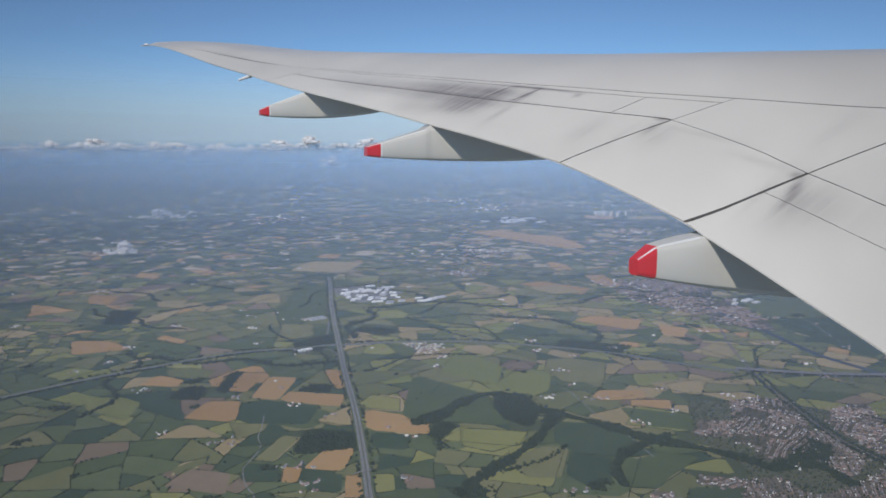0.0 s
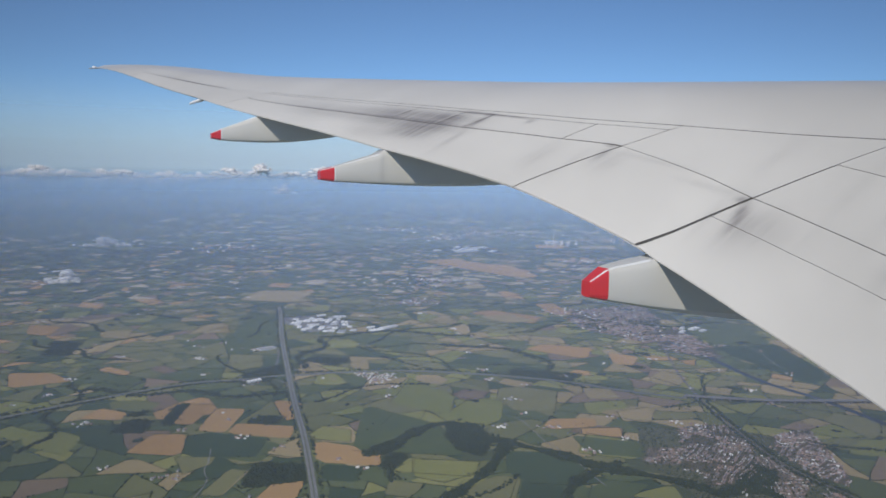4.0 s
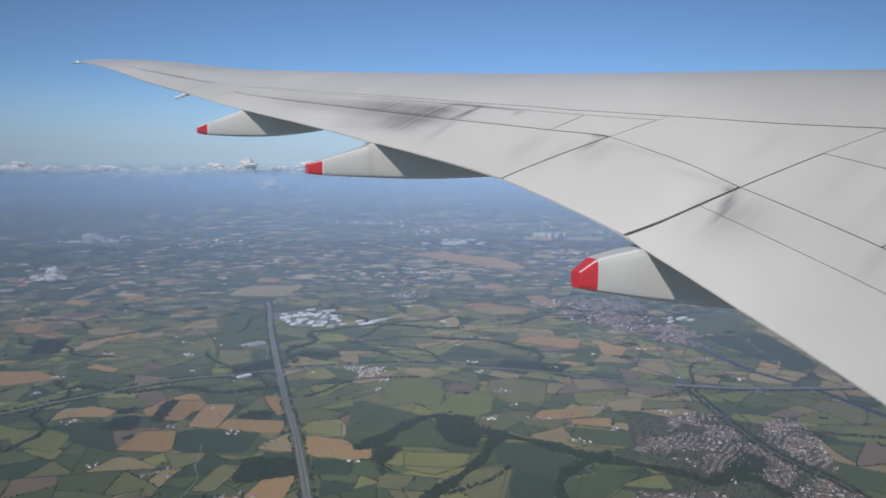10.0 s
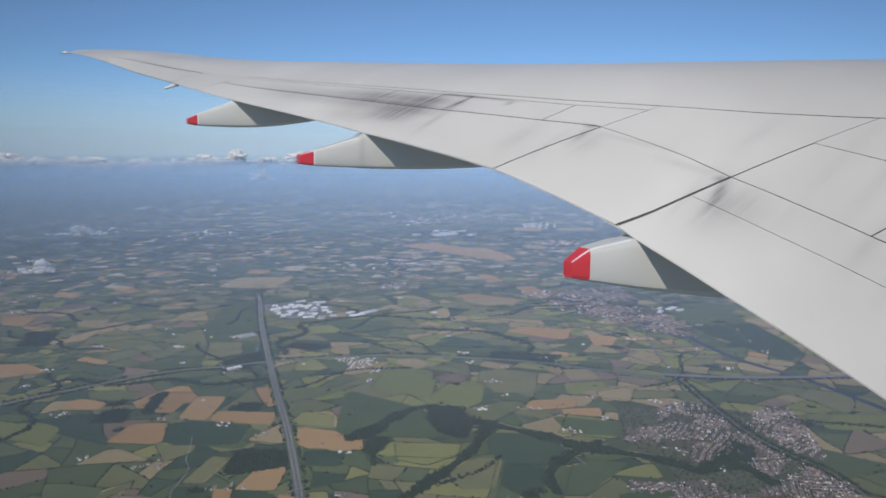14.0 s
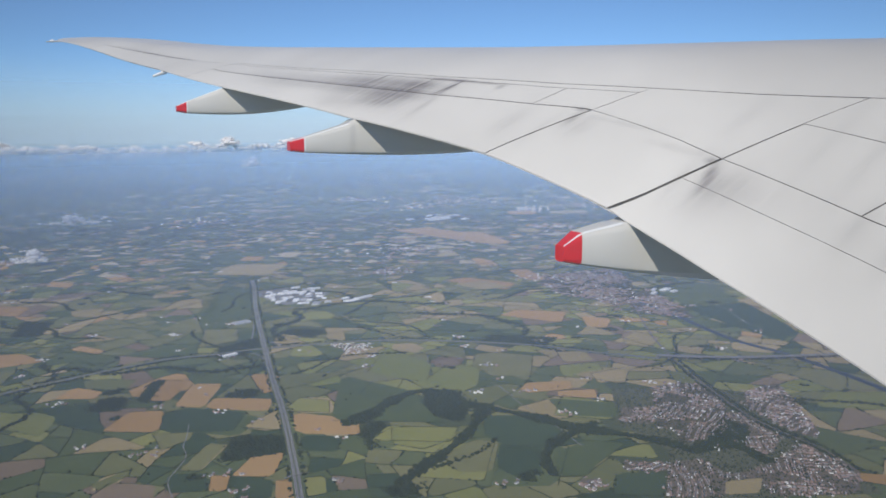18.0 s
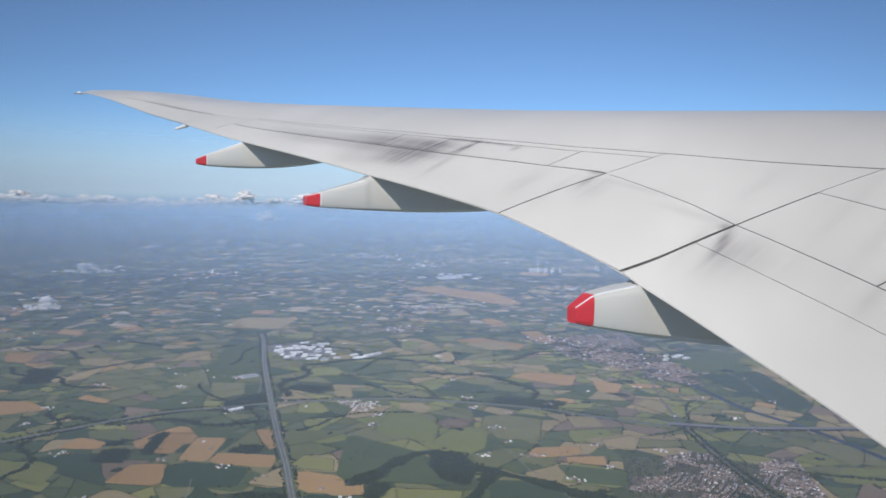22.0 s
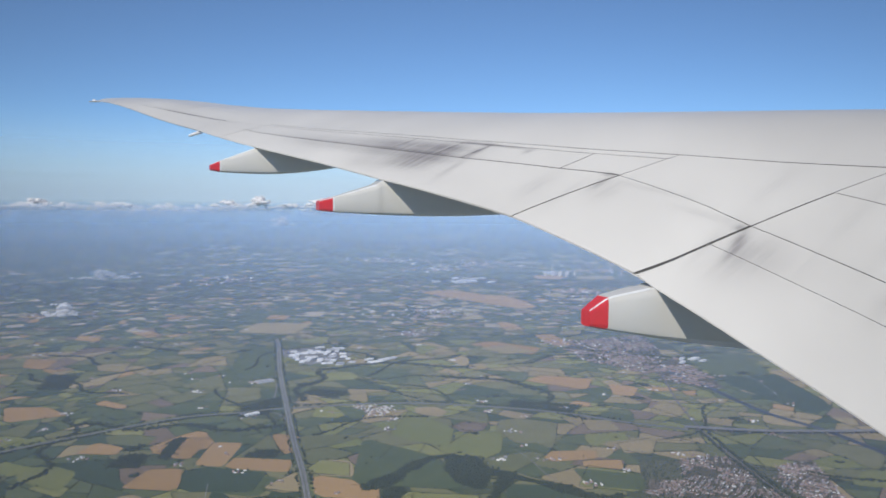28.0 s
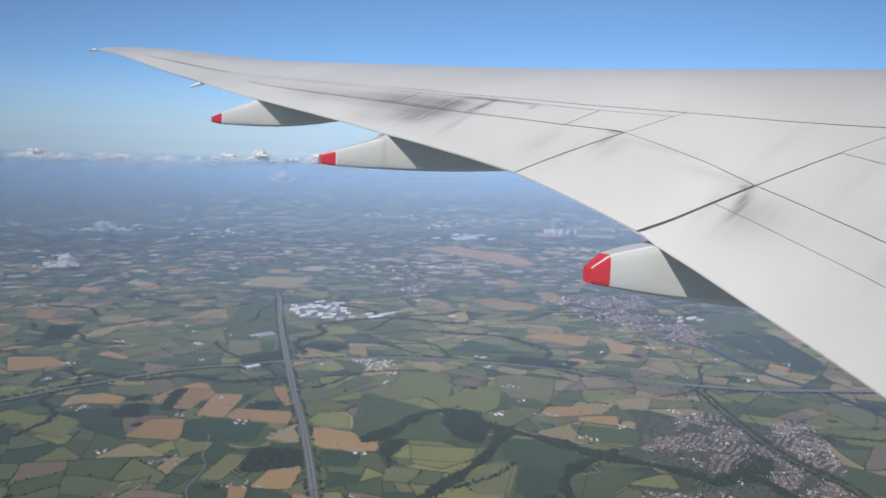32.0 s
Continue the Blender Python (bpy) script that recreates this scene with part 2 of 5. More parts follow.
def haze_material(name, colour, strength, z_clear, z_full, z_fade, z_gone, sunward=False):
    """Haze imitated by a tinted see-through sheet: clear at the ground, thickest up to z_fade, gone at z_gone."""
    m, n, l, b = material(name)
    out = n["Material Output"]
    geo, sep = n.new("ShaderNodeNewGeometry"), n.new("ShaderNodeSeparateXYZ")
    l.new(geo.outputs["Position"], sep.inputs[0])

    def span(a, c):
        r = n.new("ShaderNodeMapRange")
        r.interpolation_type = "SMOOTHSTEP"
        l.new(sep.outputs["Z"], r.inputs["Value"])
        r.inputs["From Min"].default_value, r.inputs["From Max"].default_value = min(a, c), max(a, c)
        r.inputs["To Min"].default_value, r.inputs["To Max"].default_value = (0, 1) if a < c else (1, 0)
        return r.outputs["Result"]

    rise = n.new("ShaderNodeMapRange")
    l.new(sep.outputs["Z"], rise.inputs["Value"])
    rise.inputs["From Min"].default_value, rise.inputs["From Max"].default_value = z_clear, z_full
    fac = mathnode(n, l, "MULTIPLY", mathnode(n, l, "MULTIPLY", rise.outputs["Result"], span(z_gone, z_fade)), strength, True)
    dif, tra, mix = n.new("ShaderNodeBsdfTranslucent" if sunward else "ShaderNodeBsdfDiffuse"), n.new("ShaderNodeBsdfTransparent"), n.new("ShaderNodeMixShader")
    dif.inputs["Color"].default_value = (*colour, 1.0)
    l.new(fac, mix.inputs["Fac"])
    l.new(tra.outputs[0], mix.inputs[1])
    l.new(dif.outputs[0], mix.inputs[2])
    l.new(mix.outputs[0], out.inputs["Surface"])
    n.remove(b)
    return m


def cloud_material(name, tone, thick):
    """Water drops: light goes through as well as back, and thin edges let the sky show."""
    m, n, l, b = material(name)
    out = n["Material Output"]
    dif, trl, tra = n.new("ShaderNodeBsdfDiffuse"), n.new("ShaderNodeBsdfTranslucent"), n.new("ShaderNodeBsdfTransparent")
    for s in (dif, trl):
        s.inputs["Color"].default_value = (*tone, 1.0)
    body, edge = n.new("ShaderNodeMixShader"), n.new("ShaderNodeMixShader")
    body.inputs["Fac"].default_value, edge.inputs["Fac"].default_value = 0.26, thick
    l.new(dif.outputs[0], body.inputs[1])
    l.new(trl.outputs[0], body.inputs[2])
    l.new(tra.outputs[0], edge.inputs[1])
    l.new(body.outputs[0], edge.inputs[2])
    l.new(edge.outputs[0], out.inputs["Surface"])
    n.remove(b)
    return m


MAT_CLOUD = cloud_material("cumulus_white", (0.98, 0.965, 0.96), 0.92)
MAT_WISP = cloud_material("thin_cloud", (0.98, 0.965, 0.95), 0.5)


# ---- mesh helpers ----
def linked(name, verts, faces, mat, parent=None, smooth=False, label=""):
    me = bpy.data.meshes.new(name)
    me.from_pydata(verts, [], faces)
    if smooth:
        me.polygons.foreach_set("use_smooth", [True] * len(me.polygons))
    me.materials.append(mat)
    me.update()
    ob = new(name, me)
    if parent:
        ob.parent = parent
        ob.matrix_parent_inverse = parent.matrix_basis.inverted()
    return tagged(ob, label)


def part(name, bm, mat, parent, label="", smooth=False):
    me = bpy.data.meshes.new(name)
    bmesh.ops.recalc_face_normals(bm, faces=bm.faces)
    bm.to_mesh(me)
    bm.free()
    if smooth:
        me.polygons.foreach_set("use_smooth", [True] * len(me.polygons))
    me.materials.append(mat)
    ob = new(name, me)
    ob.parent = parent
    ob.matrix_parent_inverse = parent.matrix_basis.inverted()
    return tagged(ob, label)


def thing(name, x, y, z, label, category, group="", kind=""):
    ob = new(name)
    ob.empty_display_size = 0.3
    ob.matrix_basis = pose(x, y, z)
    return tagged(ob, label, category, group, kind)


# ---- the land ----
def disc(radius, rings, sectors):
    verts, faces = [(0, 0, 0)], []
    for i in range(1, rings + 1):
        r = radius * (i / rings) ** 2
        verts += [(r * math.cos(2 * math.pi * k / sectors), r * math.sin(2 * math.pi * k / sectors), 0) for k in range(sectors)]
    for k in range(sectors):
        faces.append((0, 1 + k, 1 + (k + 1) % sectors))
    for i in range(rings - 1):
        a, b = 1 + i * sectors, 1 + (i + 1) * sectors
        faces += [(a + k, b + k, b + (k + 1) % sectors, a + (k + 1) % sectors) for k in range(sectors)]
    return verts, faces


verts, faces = disc(4880, 24, 96)
ground = tagged(linked("ground", verts, faces, MAT_GROUND), "flat hedged farmland seen from high above", "land", kind="structure")

HEADING = math.atan2(0.45, 1.0)                 # the camera's mean heading, from y towards x


def strip(points, width, z, step=6.0, offset=0.0):
    """A ribbon along a smooth line through the points."""
    pts = [Vector((x, y, 0)) for x, y in points]
    line = []
    for i in range(len(pts) - 1):
        p0, p1, p2, p3 = pts[max(i - 1, 0)], pts[i], pts[i + 1], pts[min(i + 2, len(pts) - 1)]
        n = max(2, int((p2 - p1).length / step))
        for k in range(n):
            t = k / n
            line.append(0.5 * ((2 * p1) + (p2 - p0) * t + (2 * p0 - 5 * p1 + 4 * p2 - p3) * t * t + (3 * p1 - p0 - 3 * p2 + p3) * t ** 3))
    line.append(pts[-1])
    verts, faces = [], []
    for i, p in enumerate(line):
        d = (line[min(i + 1, len(line) - 1)] - line[max(i - 1, 0)]).normalized()
        s = Vector((d.y, -d.x, 0))
        for w in (-width / 2 + offset, width / 2 + offset):
            q = p + s * w
            verts.append((q.x, q.y, z))
        if i:
            k = 2 * i
            faces.append((k - 2, k - 1, k + 1, k))
    return verts, faces, line


MOTORWAY = [(109.8, 552.0), (106.2, 526.7), (92.8, 457.7), (81.3, 389.1), (70.4, 320.3), (64.3, 276.9), (57.0, 234.2), (50.8, 201.7), (45.9, 177.8)]
CROSS_ROAD = [(-80.0, 322.0), (-41.5, 341.8), (-14.6, 353.0), (15.3, 363.5), (36.2, 367.8), (54.4, 365.6), (71.0, 366.6), (81.8, 364.9), (103.1, 361.9), (131.0, 354.9),
              (160.2, 338.8), (193.5, 312.8), (214.8, 286.5), (228.0, 272.2), (234.1, 265.9)]
SLIP_ROADS = [[(85.8, 428.7), (79.8, 402.9), (74.2, 383.8), (65.2, 371.5), (54.7, 367.6)], [(84.4, 414.6), (81.3, 386.6), (84.5, 371.8), (92.8, 365.6)],
              [(71.0, 338.5), (72.9, 350.6), (69.7, 360.6), (59.5, 362.1)]]
VIADUCT = [(233.2, 266.8), (241.0, 261.2), (261.3, 248.8), (282.9, 239.7), (308.8, 230.5), (336.3, 222.7), (368.0, 221.5), (402.0, 232.0)]
RAILWAY = [(337.5, 423.4), (267.3, 315.5), (237.7, 260.7), (222.8, 224.6), (212.7, 194.8), (210.4, 175.6), (210.5, 162.6), (205.2, 146.6)]
CANAL = [(305.0, 376.6), (298.8, 329.3), (287.8, 276.9), (289.5, 244.5), (286.0, 212.8), (280.6, 184.4), (270.0, 145.0), (258.0, 100.0)]
TOWN = [(188, 241), (222, 227), (232, 213), (210, 168), (199, 133), (141, 157), (166, 183), (166, 210)]
FAR_TOWN = [(284.5, 448.0), (310.5, 470.0), (343.2, 470.5), (363.2, 469.4), (345.5, 424.3), (308.2, 375.2), (285.5, 367.9), (282.9, 387.0), (274.8, 405.9)]
EAST_TOWN = [(402, 268), (398, 318), (410, 360), (440, 372), (456, 330), (436, 280)]
MILL_TOWN = [(301.9, 378.1), (334.5, 396.3), (318.9, 347.2), (303.8, 318.0), (294.0, 328.5), (286.0, 347.7)]


def inside(p, poly):
    hit, j = False, len(poly) - 1
    for i in range(len(poly)):
        (xi, yi), (xj, yj) = poly[i], poly[j]
        if (yi > p[1]) != (yj > p[1]) and p[0] < (xj - xi) * (p[1] - yi) / (yj - yi) + xi:
            hit = not hit
        j = i
    return hit


def area_of(poly):
    return 0.5 * abs(sum(poly[i - 1][0] * poly[i][1] - poly[i][0] * poly[i - 1][1] for i in range(len(poly))))


def centre_of(poly):
    return sum(p[0] for p in poly) / len(poly), sum(p[1] for p in poly) / len(poly)


def split(poly, rng):
    """Cut a convex field in two across its longer way."""
    cx, cy = centre_of(poly)
    a = np.array(poly) - (cx, cy)
    w, v = np.linalg.eigh(a.T @ a)
    ang = math.atan2(v[1, 1], v[0, 1]) + rng.gauss(0, 0.16)
    nx, ny = math.cos(ang), math.sin(ang)
    off = rng.uniform(-0.18, 0.18) * math.sqrt(max(w[1], 1e-6) / len(poly))
    side = [(x - cx) * nx + (y - cy) * ny - off for x, y in poly]
    one, two = [], []
    for i in range(len(poly)):
        p, q, sp, sq = poly[i - 1], poly[i], side[i - 1], side[i]
        if (sp > 0) != (sq > 0):
            t = sp / (sp - sq)
            c = (p[0] + (q[0] - p[0]) * t, p[1] + (q[1] - p[1]) * t)
            one.append(c), two.append(c)
        (one if sq > 0 else two).append(q)
    return [r for r in (one, two) if len(r) >= 3]


def shrunk(poly, gap):
    """The field inside its hedges."""
    cx, cy = centre_of(poly)
    out = []
    for x, y in poly:
        d = math.hypot(x - cx, y - cy)
        k = max(0.3, 1 - gap * 1.3 / max(d, 0.1))
        out.append((cx + (x - cx) * k, cy + (y - cy) * k))
    return out


def rounded(poly, rng):
    """Field outline with softened corners and slightly bowed sides."""
    out = []
    for i in range(len(poly)):
        p, q, r = poly[i - 1], poly[i], poly[(i + 1) % len(poly)]
        k = rng.uniform(0.06, 0.16)
        out += [(q[0] + (p[0] - q[0]) * k, q[1] + (p[1] - q[1]) * k), (q[0] + (r[0] - q[0]) * k, q[1] + (r[1] - q[1]) * k)]
    return out


def bent(p):
    """Old field bounds wander: a gentle sway of the whole pattern."""
    x, y = p[0], p[1]
    return (x + 5.5 * noise.noise((x / 42, y / 42, 1.5)) + 1.6 * noise.noise((x / 13, y / 13, 6.5)), y + 5.5 * noise.noise((x / 42, y / 42, 8.5)) + 1.6 * noise.noise((x / 13, y / 13, 3.5)))


def wandering(poly, step):
    out = []
    for i in range(len(poly)):
        p, q = poly[i - 1], poly[i]
        n = max(1, int(math.dist(p, q) / step))
        out += [bent((p[0] + (q[0] - p[0]) * k / n, p[1] + (q[1] - p[1]) * k / n)) for k in range(n)]
    return out


rng = random.Random(11)
KEEP_CLEAR, WOODS, SPECIAL = [TOWN, FAR_TOWN, MILL_TOWN, EAST_TOWN], [], []


def special_field(kind, *corners):
    SPECIAL.append((kind, list(corners)))
    KEEP_CLEAR.append(list(corners))


def woodland(*corners):
    WOODS.append(list(corners))
    KEEP_CLEAR.append(list(corners))


special_field("ochre", (18.9, 312.2), (29.1, 334.3), (38.9, 330.6), (27.3, 306.8))
special_field("ochre", (28.0, 299.3), (38.6, 324.9), (50.2, 319.4), (38.1, 293.2))
special_field("ochre", (38.1, 291.9), (43.7, 302.8), (64.3, 291.0), (59.2, 278.0))
special_field("ochre", (2.5, 283.8), (12.7, 301.0), (25.2, 296.5), (20.2, 273.8))
special_field("ochre", (66.9, 273.0), (86.6, 254.9), (82.1, 240.9), (62.5, 251.8))
special_field("ochre", (36.2, 227.1), (47.6, 242.5), (57.7, 242.0), (47.7, 220.9))
special_field("ochre", (28.6, 219.8), (31.1, 230.3), (36.7, 227.8), (33.0, 217.7))
special_field("ochre", (-13.4, 329.5), (-5.4, 342.1), (4.9, 330.8), (1.6, 322.4))
special_field("ochre", (44.1, 203.7), (48.5, 217.5), (52.3, 215.7), (49.1, 201.3))
special_field("ochre", (-43.8, 387.2), (-46.5, 415.9), (-27.2, 409.1), (-18.2, 390.0))
special_field("ochre", (-7.7, 406.7), (-2.7, 413.6), (8.3, 396.9), (4.4, 392.1))
special_field("ochre", (211.9, 374.4), (228.0, 382.9), (250.7, 364.2), (232.5, 342.7))
special_field("ochre", (251.5, 351.4), (263.0, 338.5), (246.9, 322.3), (240.4, 330.7))
special_field("ochre", (291.5, 502.8), (307.7, 500.9), (295.7, 454.6), (283.1, 460.5))
special_field("ochre", (229.1, 485.6), (249.5, 490.8), (270.4, 454.6), (253.1, 436.3))
special_field("ochre", (307.7, 781.9), (352.0, 790.8), (387.9, 675.5), (349.5, 629.7))
special_field("ochre", (-46.8, 509.4), (-47.6, 539.2), (-28.5, 526.7), (-34.7, 500.5))
special_field("ochre", (-22.6, 595.9), (-19.6, 618.8), (-4.8, 602.0), (-6.6, 583.8))
special_field("ochre", (197.3, 146.0), (201.5, 147.4), (213.8, 138.3), (205.3, 134.2))
special_field("straw", (46.6, 266.1), (62.4, 277.8), (60.0, 257.0), (53.0, 259.1))
special_field("straw", (68.3, 271.7), (75.7, 287.2), (84.3, 281.7), (81.1, 264.4))
special_field("straw", (22.6, 237.9), (33.5, 255.4), (40.3, 252.2), (28.8, 235.0))
special_field("straw", (-1.9, 234.8), (1.3, 243.8), (10.2, 245.5), (4.9, 235.7))
special_field("straw", (241.9, 301.9), (255.7, 310.3), (258.5, 294.2), (244.2, 283.6))
special_field("straw", (184.5, 262.7), (200.4, 268.7), (211.2, 259.1), (195.8, 243.4))
special_field("straw", (193.1, 502.4), (208.2, 502.6), (213.2, 474.5), (190.7, 465.4))
special_field("straw", (87.0, 590.0), (111.1, 631.3), (152.5, 612.0), (124.2, 567.3))
special_field("straw", (88.3, 287.3), (99.6, 299.7), (106.6, 294.8), (95.3, 280.2))
special_field("bright", (84.4, 234.3), (93.4, 244.4), (114.7, 231.5), (106.5, 221.3))
special_field("bright", (85.8, 224.7), (97.0, 230.1), (109.1, 222.3), (99.2, 214.5))
special_field("bright", (108.4, 307.0), (130.3, 340.0), (139.1, 306.7), (125.3, 281.9))
special_field("bright", (151.0, 226.7), (166.0, 243.6), (177.1, 229.8), (167.3, 212.9))
special_field("bright", (83.0, 203.5), (103.8, 220.0), (120.1, 215.0), (102.6, 190.2))
special_field("bright", (242.2, 190.6), (259.7, 199.9), (281.6, 189.7), (264.9, 173.6))
special_field("soil", (160.0, 246.4), (169.1, 254.3), (183.1, 243.1), (174.8, 233.7))
special_field("soil", (136.8, 307.8), (147.2, 315.0), (156.1, 306.7), (146.4, 295.7))
special_field("soil", (-4.2, 228.1), (3.5, 238.5), (15.4, 230.8), (12.7, 216.4))
special_field("pasture", (23.2, 275.9), (27.3, 292.9), (56.3, 274.1), (44.2, 258.0))
special_field("pasture", (102.3, 186.2), (121.1, 209.3), (139.5, 200.7), (120.1, 177.9))
special_field("pasture", (123.4, 443.5), (133.4, 447.6), (163.2, 424.9), (145.0, 386.3))
special_field("pasture", (58.0, 441.6), (85.1, 529.7), (104.2, 520.9), (83.2, 426.8))
special_field("pasture", (77.0, 258.1), (97.3, 307.8), (116.8, 274.0), (112.5, 238.4))
special_field("ochre", (368.8, 736.6), (387.2, 722.5), (374.8, 639.6), (363.4, 627.4), (349.4, 638.2), (364.1, 681.7), (353.7, 706.5))
special_field("straw", (435.5, 733.9), (454.1, 707.9), (433.7, 684.7), (422.5, 706.0))
special_field("straw", (575.6, 884.3), (626.7, 869.4), (602.4, 829.3), (559.1, 849.5))
special_field("ochre", (529.2, 914.8), (561.8, 890.7), (535.2, 852.5), (507.8, 873.4))
special_field("straw", (348.4, 638.7), (359.1, 633.7), (352.4, 624.1), (343.9, 628.1))
special_field("bright", (127.6, 286.8), (143.9, 301.0), (155.8, 292.6), (142.9, 269.7), (133.4, 264.7), (125.7, 265.9))
special_field("soil", (141.8, 310.8), (151.4, 309.4), (151.3, 300.4), (143.5, 296.6), (138.0, 300.9))
special_field("straw", (135.1, 344.6), (144.9, 342.1), (146.5, 331.0), (139.2, 324.5), (131.2, 334.8))
special_field("meadow", (162.6, 310.4), (172.6, 308.9), (185.6, 296.6), (169.7, 272.4), (153.4, 277.3), (154.3, 296.2))
special_field("straw", (198.8, 296.7), (210.4, 291.3), (205.7, 276.9), (192.2, 281.4))
special_field("bright", (190.6, 276.3), (204.5, 272.7), (200.4, 263.4), (186.8, 265.5))
special_field("straw", (192.8, 261.6), (209.3, 262.0), (201.3, 247.4), (187.6, 249.8))
special_field("ochre", (154.7, 257.0), (161.7, 263.3), (179.5, 257.5), (173.9, 248.1), (156.2, 251.7))
special_field("ochre", (167.1, 248.9), (181.9, 244.3), (176.5, 234.7), (163.7, 242.4))
special_field("pasture", (159.0, 243.7), (175.8, 229.5), (177.0, 222.8), (169.8, 214.4), (154.5, 225.3))
special_field("dark", (127.8, 237.8), (142.2, 231.1), (149.0, 215.0), (131.7, 203.3), (124.1, 199.3), (119.4, 220.2))
special_field("meadow", (97.1, 210.4), (114.4, 219.3), (121.4, 214.4), (108.4, 195.4), (99.4, 198.3))
special_field("dark", (120.9, 213.0), (130.0, 202.5), (120.3, 187.2), (112.6, 188.2), (110.6, 197.1))
special_field("pasture", (131.7, 197.2), (147.2, 202.4), (157.7, 194.3), (140.6, 185.9), (131.0, 179.6), (124.1, 182.8))
special_field("bright", (94.6, 242.1), (115.2, 232.5), (109.4, 223.3), (96.5, 219.7), (89.0, 227.9))
special_field("dark", (140.7, 177.7), (153.9, 170.2), (143.1, 159.3), (130.8, 166.3))
special_field("straw", (165.3, 158.6), (176.6, 155.3), (168.3, 148.8), (158.8, 152.1))
special_field("straw", (242.9, 303.6), (259.8, 307.1), (252.6, 288.4), (240.5, 283.8), (235.5, 292.9))
special_field("straw", (230.2, 470.6), (255.4, 473.0), (260.2, 443.1), (237.6, 444.6))
special_field("meadow", (196.5, 365.4), (209.7, 354.9), (202.1, 341.8), (190.1, 351.5))
special_field("bright", (196.6, 500.4), (206.8, 481.5), (187.1, 464.3), (185.2, 471.6))
special_field("bright", (67.2, 280.1), (73.9, 287.8), (83.0, 279.2), (79.1, 266.4), (68.1, 273.5))
special_field("straw", (47.3, 266.0), (62.8, 278.0), (59.0, 257.0))
special_field("meadow", (-2.1, 239.1), (9.7, 246.9), (8.9, 241.8), (0.6, 234.1))
special_field("dark", (23.4, 293.6), (33.1, 295.2), (51.6, 280.4), (43.9, 264.0), (21.2, 272.9))
special_field("meadow", (22.3, 238.3), (34.7, 256.4), (39.6, 252.5), (28.5, 235.4))
special_field("dark", (19.7, 236.8), (29.8, 232.1), (28.1, 220.1), (17.4, 223.9))
special_field("ochre", (31.2, 230.1), (36.4, 227.7), (33.2, 217.7), (28.8, 220.3))
special_field("dark", (37.3, 225.9), (47.2, 218.7), (43.8, 206.8), (34.6, 212.3))
special_field("ochre", (47.9, 218.4), (52.2, 216.9), (49.2, 204.3), (44.7, 206.4))
special_field("bright", (-32.1, 320.2), (-18.3, 315.9), (-11.3, 306.5), (-16.3, 288.6), (-30.8, 304.3))
special_field("dark", (63.7, 249.6), (75.4, 242.4), (70.4, 230.3), (60.6, 236.4))
special_field("bright", (82.8, 234.0), (94.1, 242.4), (89.6, 230.8))
special_field("bright", (55.8, 216.0), (61.7, 214.5), (58.9, 203.3), (53.4, 203.5))
special_field("meadow", (-2.2, 349.9), (7.7, 347.9), (18.1, 340.5), (12.0, 328.3), (-1.7, 339.5))
special_field("meadow", (18.4, 273.4), (31.5, 269.1), (28.9, 262.4), (19.7, 257.1))
woodland((56.9, 374.3), (71.6, 383.7), (78.7, 387.8), (76.9, 374.1), (66.7, 358.8), (54.3, 358.3))
special_field("pasture", (340.0, 400.0), (386.9, 400.3), (358.0, 335.0), (322.0, 345.0))
special_field("dark", (321.0, 343.0), (357.0, 333.0), (330.2, 273.1), (306.0, 262.0), (312.0, 320.0))
woodland((122.3, 275.3), (132.1, 266.9), (127.3, 247.6), (118.0, 235.9), (112.0, 246.0), (114.9, 262.1))
woodland((34.8, 238.7), (42.9, 258.6), (61.6, 249.9), (57.6, 237.9))
woodland((-1.6, 308.3), (4.6, 321.8), (13.1, 317.8), (9.1, 303.3))
woodland((47.3, 301.9), (53.5, 308.2), (62.3, 304.1), (57.8, 295.5))
woodland((-34.4, 449.5), (-30.9, 483.1), (-16.5, 473.3), (-21.1, 443.3))
woodland((175.7, 326.9), (185.0, 338.3), (212.5, 318.0), (199.4, 307.8))
woodland((16.5, 313.3), (23.6, 335.2), (29.2, 336.0), (19.9, 308.8))
woodland((81.8, 241.1), (88.0, 249.9), (94.4, 246.9), (84.9, 235.7))
woodland((179.5, 182.1), (203.3, 196.1), (204.3, 186.8), (187.6, 173.2))
woodland((90.5, 391.3), (98.0, 397.1), (113.5, 387.2), (104.2, 375.9))

stack = [[(-1700.0, -1200.0), (1500.0, -1200.0), (2900.0, 300.0), (4600.0, 1800.0), (2600.0, 4100.0), (-1700.0, 4300.0)]]
FIELDS = []
while stack:
    poly = stack.pop()
    cx, cy = centre_of(poly)
    d = math.hypot(cx, cy)
    bearing = math.atan2(cx, cy) - HEADING
    spread = math.sqrt(area_of(poly))
    aside = d > spread and abs((bearing + math.pi) % (2 * math.pi) - math.pi) > radians(40) + spread / d
    if aside and d > 650 + spread:
        continue
    goal = (210 if d > 560 else 260 if d > 330 else 310) * rng.choice((0.3, 0.45, 0.7, 0.7, 1.0, 1.0, 1.4, 2.4)) * rng.uniform(0.8, 1.2) * (1 + 0.9 * noise.noise((cx / 110, cy / 110, 7.7))) * max(1.0, (d / 900)) ** 1.5
    if area_of(poly) > goal:
        stack += split(poly, rng)
    elif d < 2900:
        FIELDS.append((d + (5000 if aside else 0), poly))
FIELDS.sort(key=lambda f: f[0])
KINDS = ["pasture"] * 36 + ["meadow"] * 30 + ["dark"] * 9 + ["bright"] * 11 + ["straw"] * 6 + ["ochre"] * 2 + ["soil"] * 4
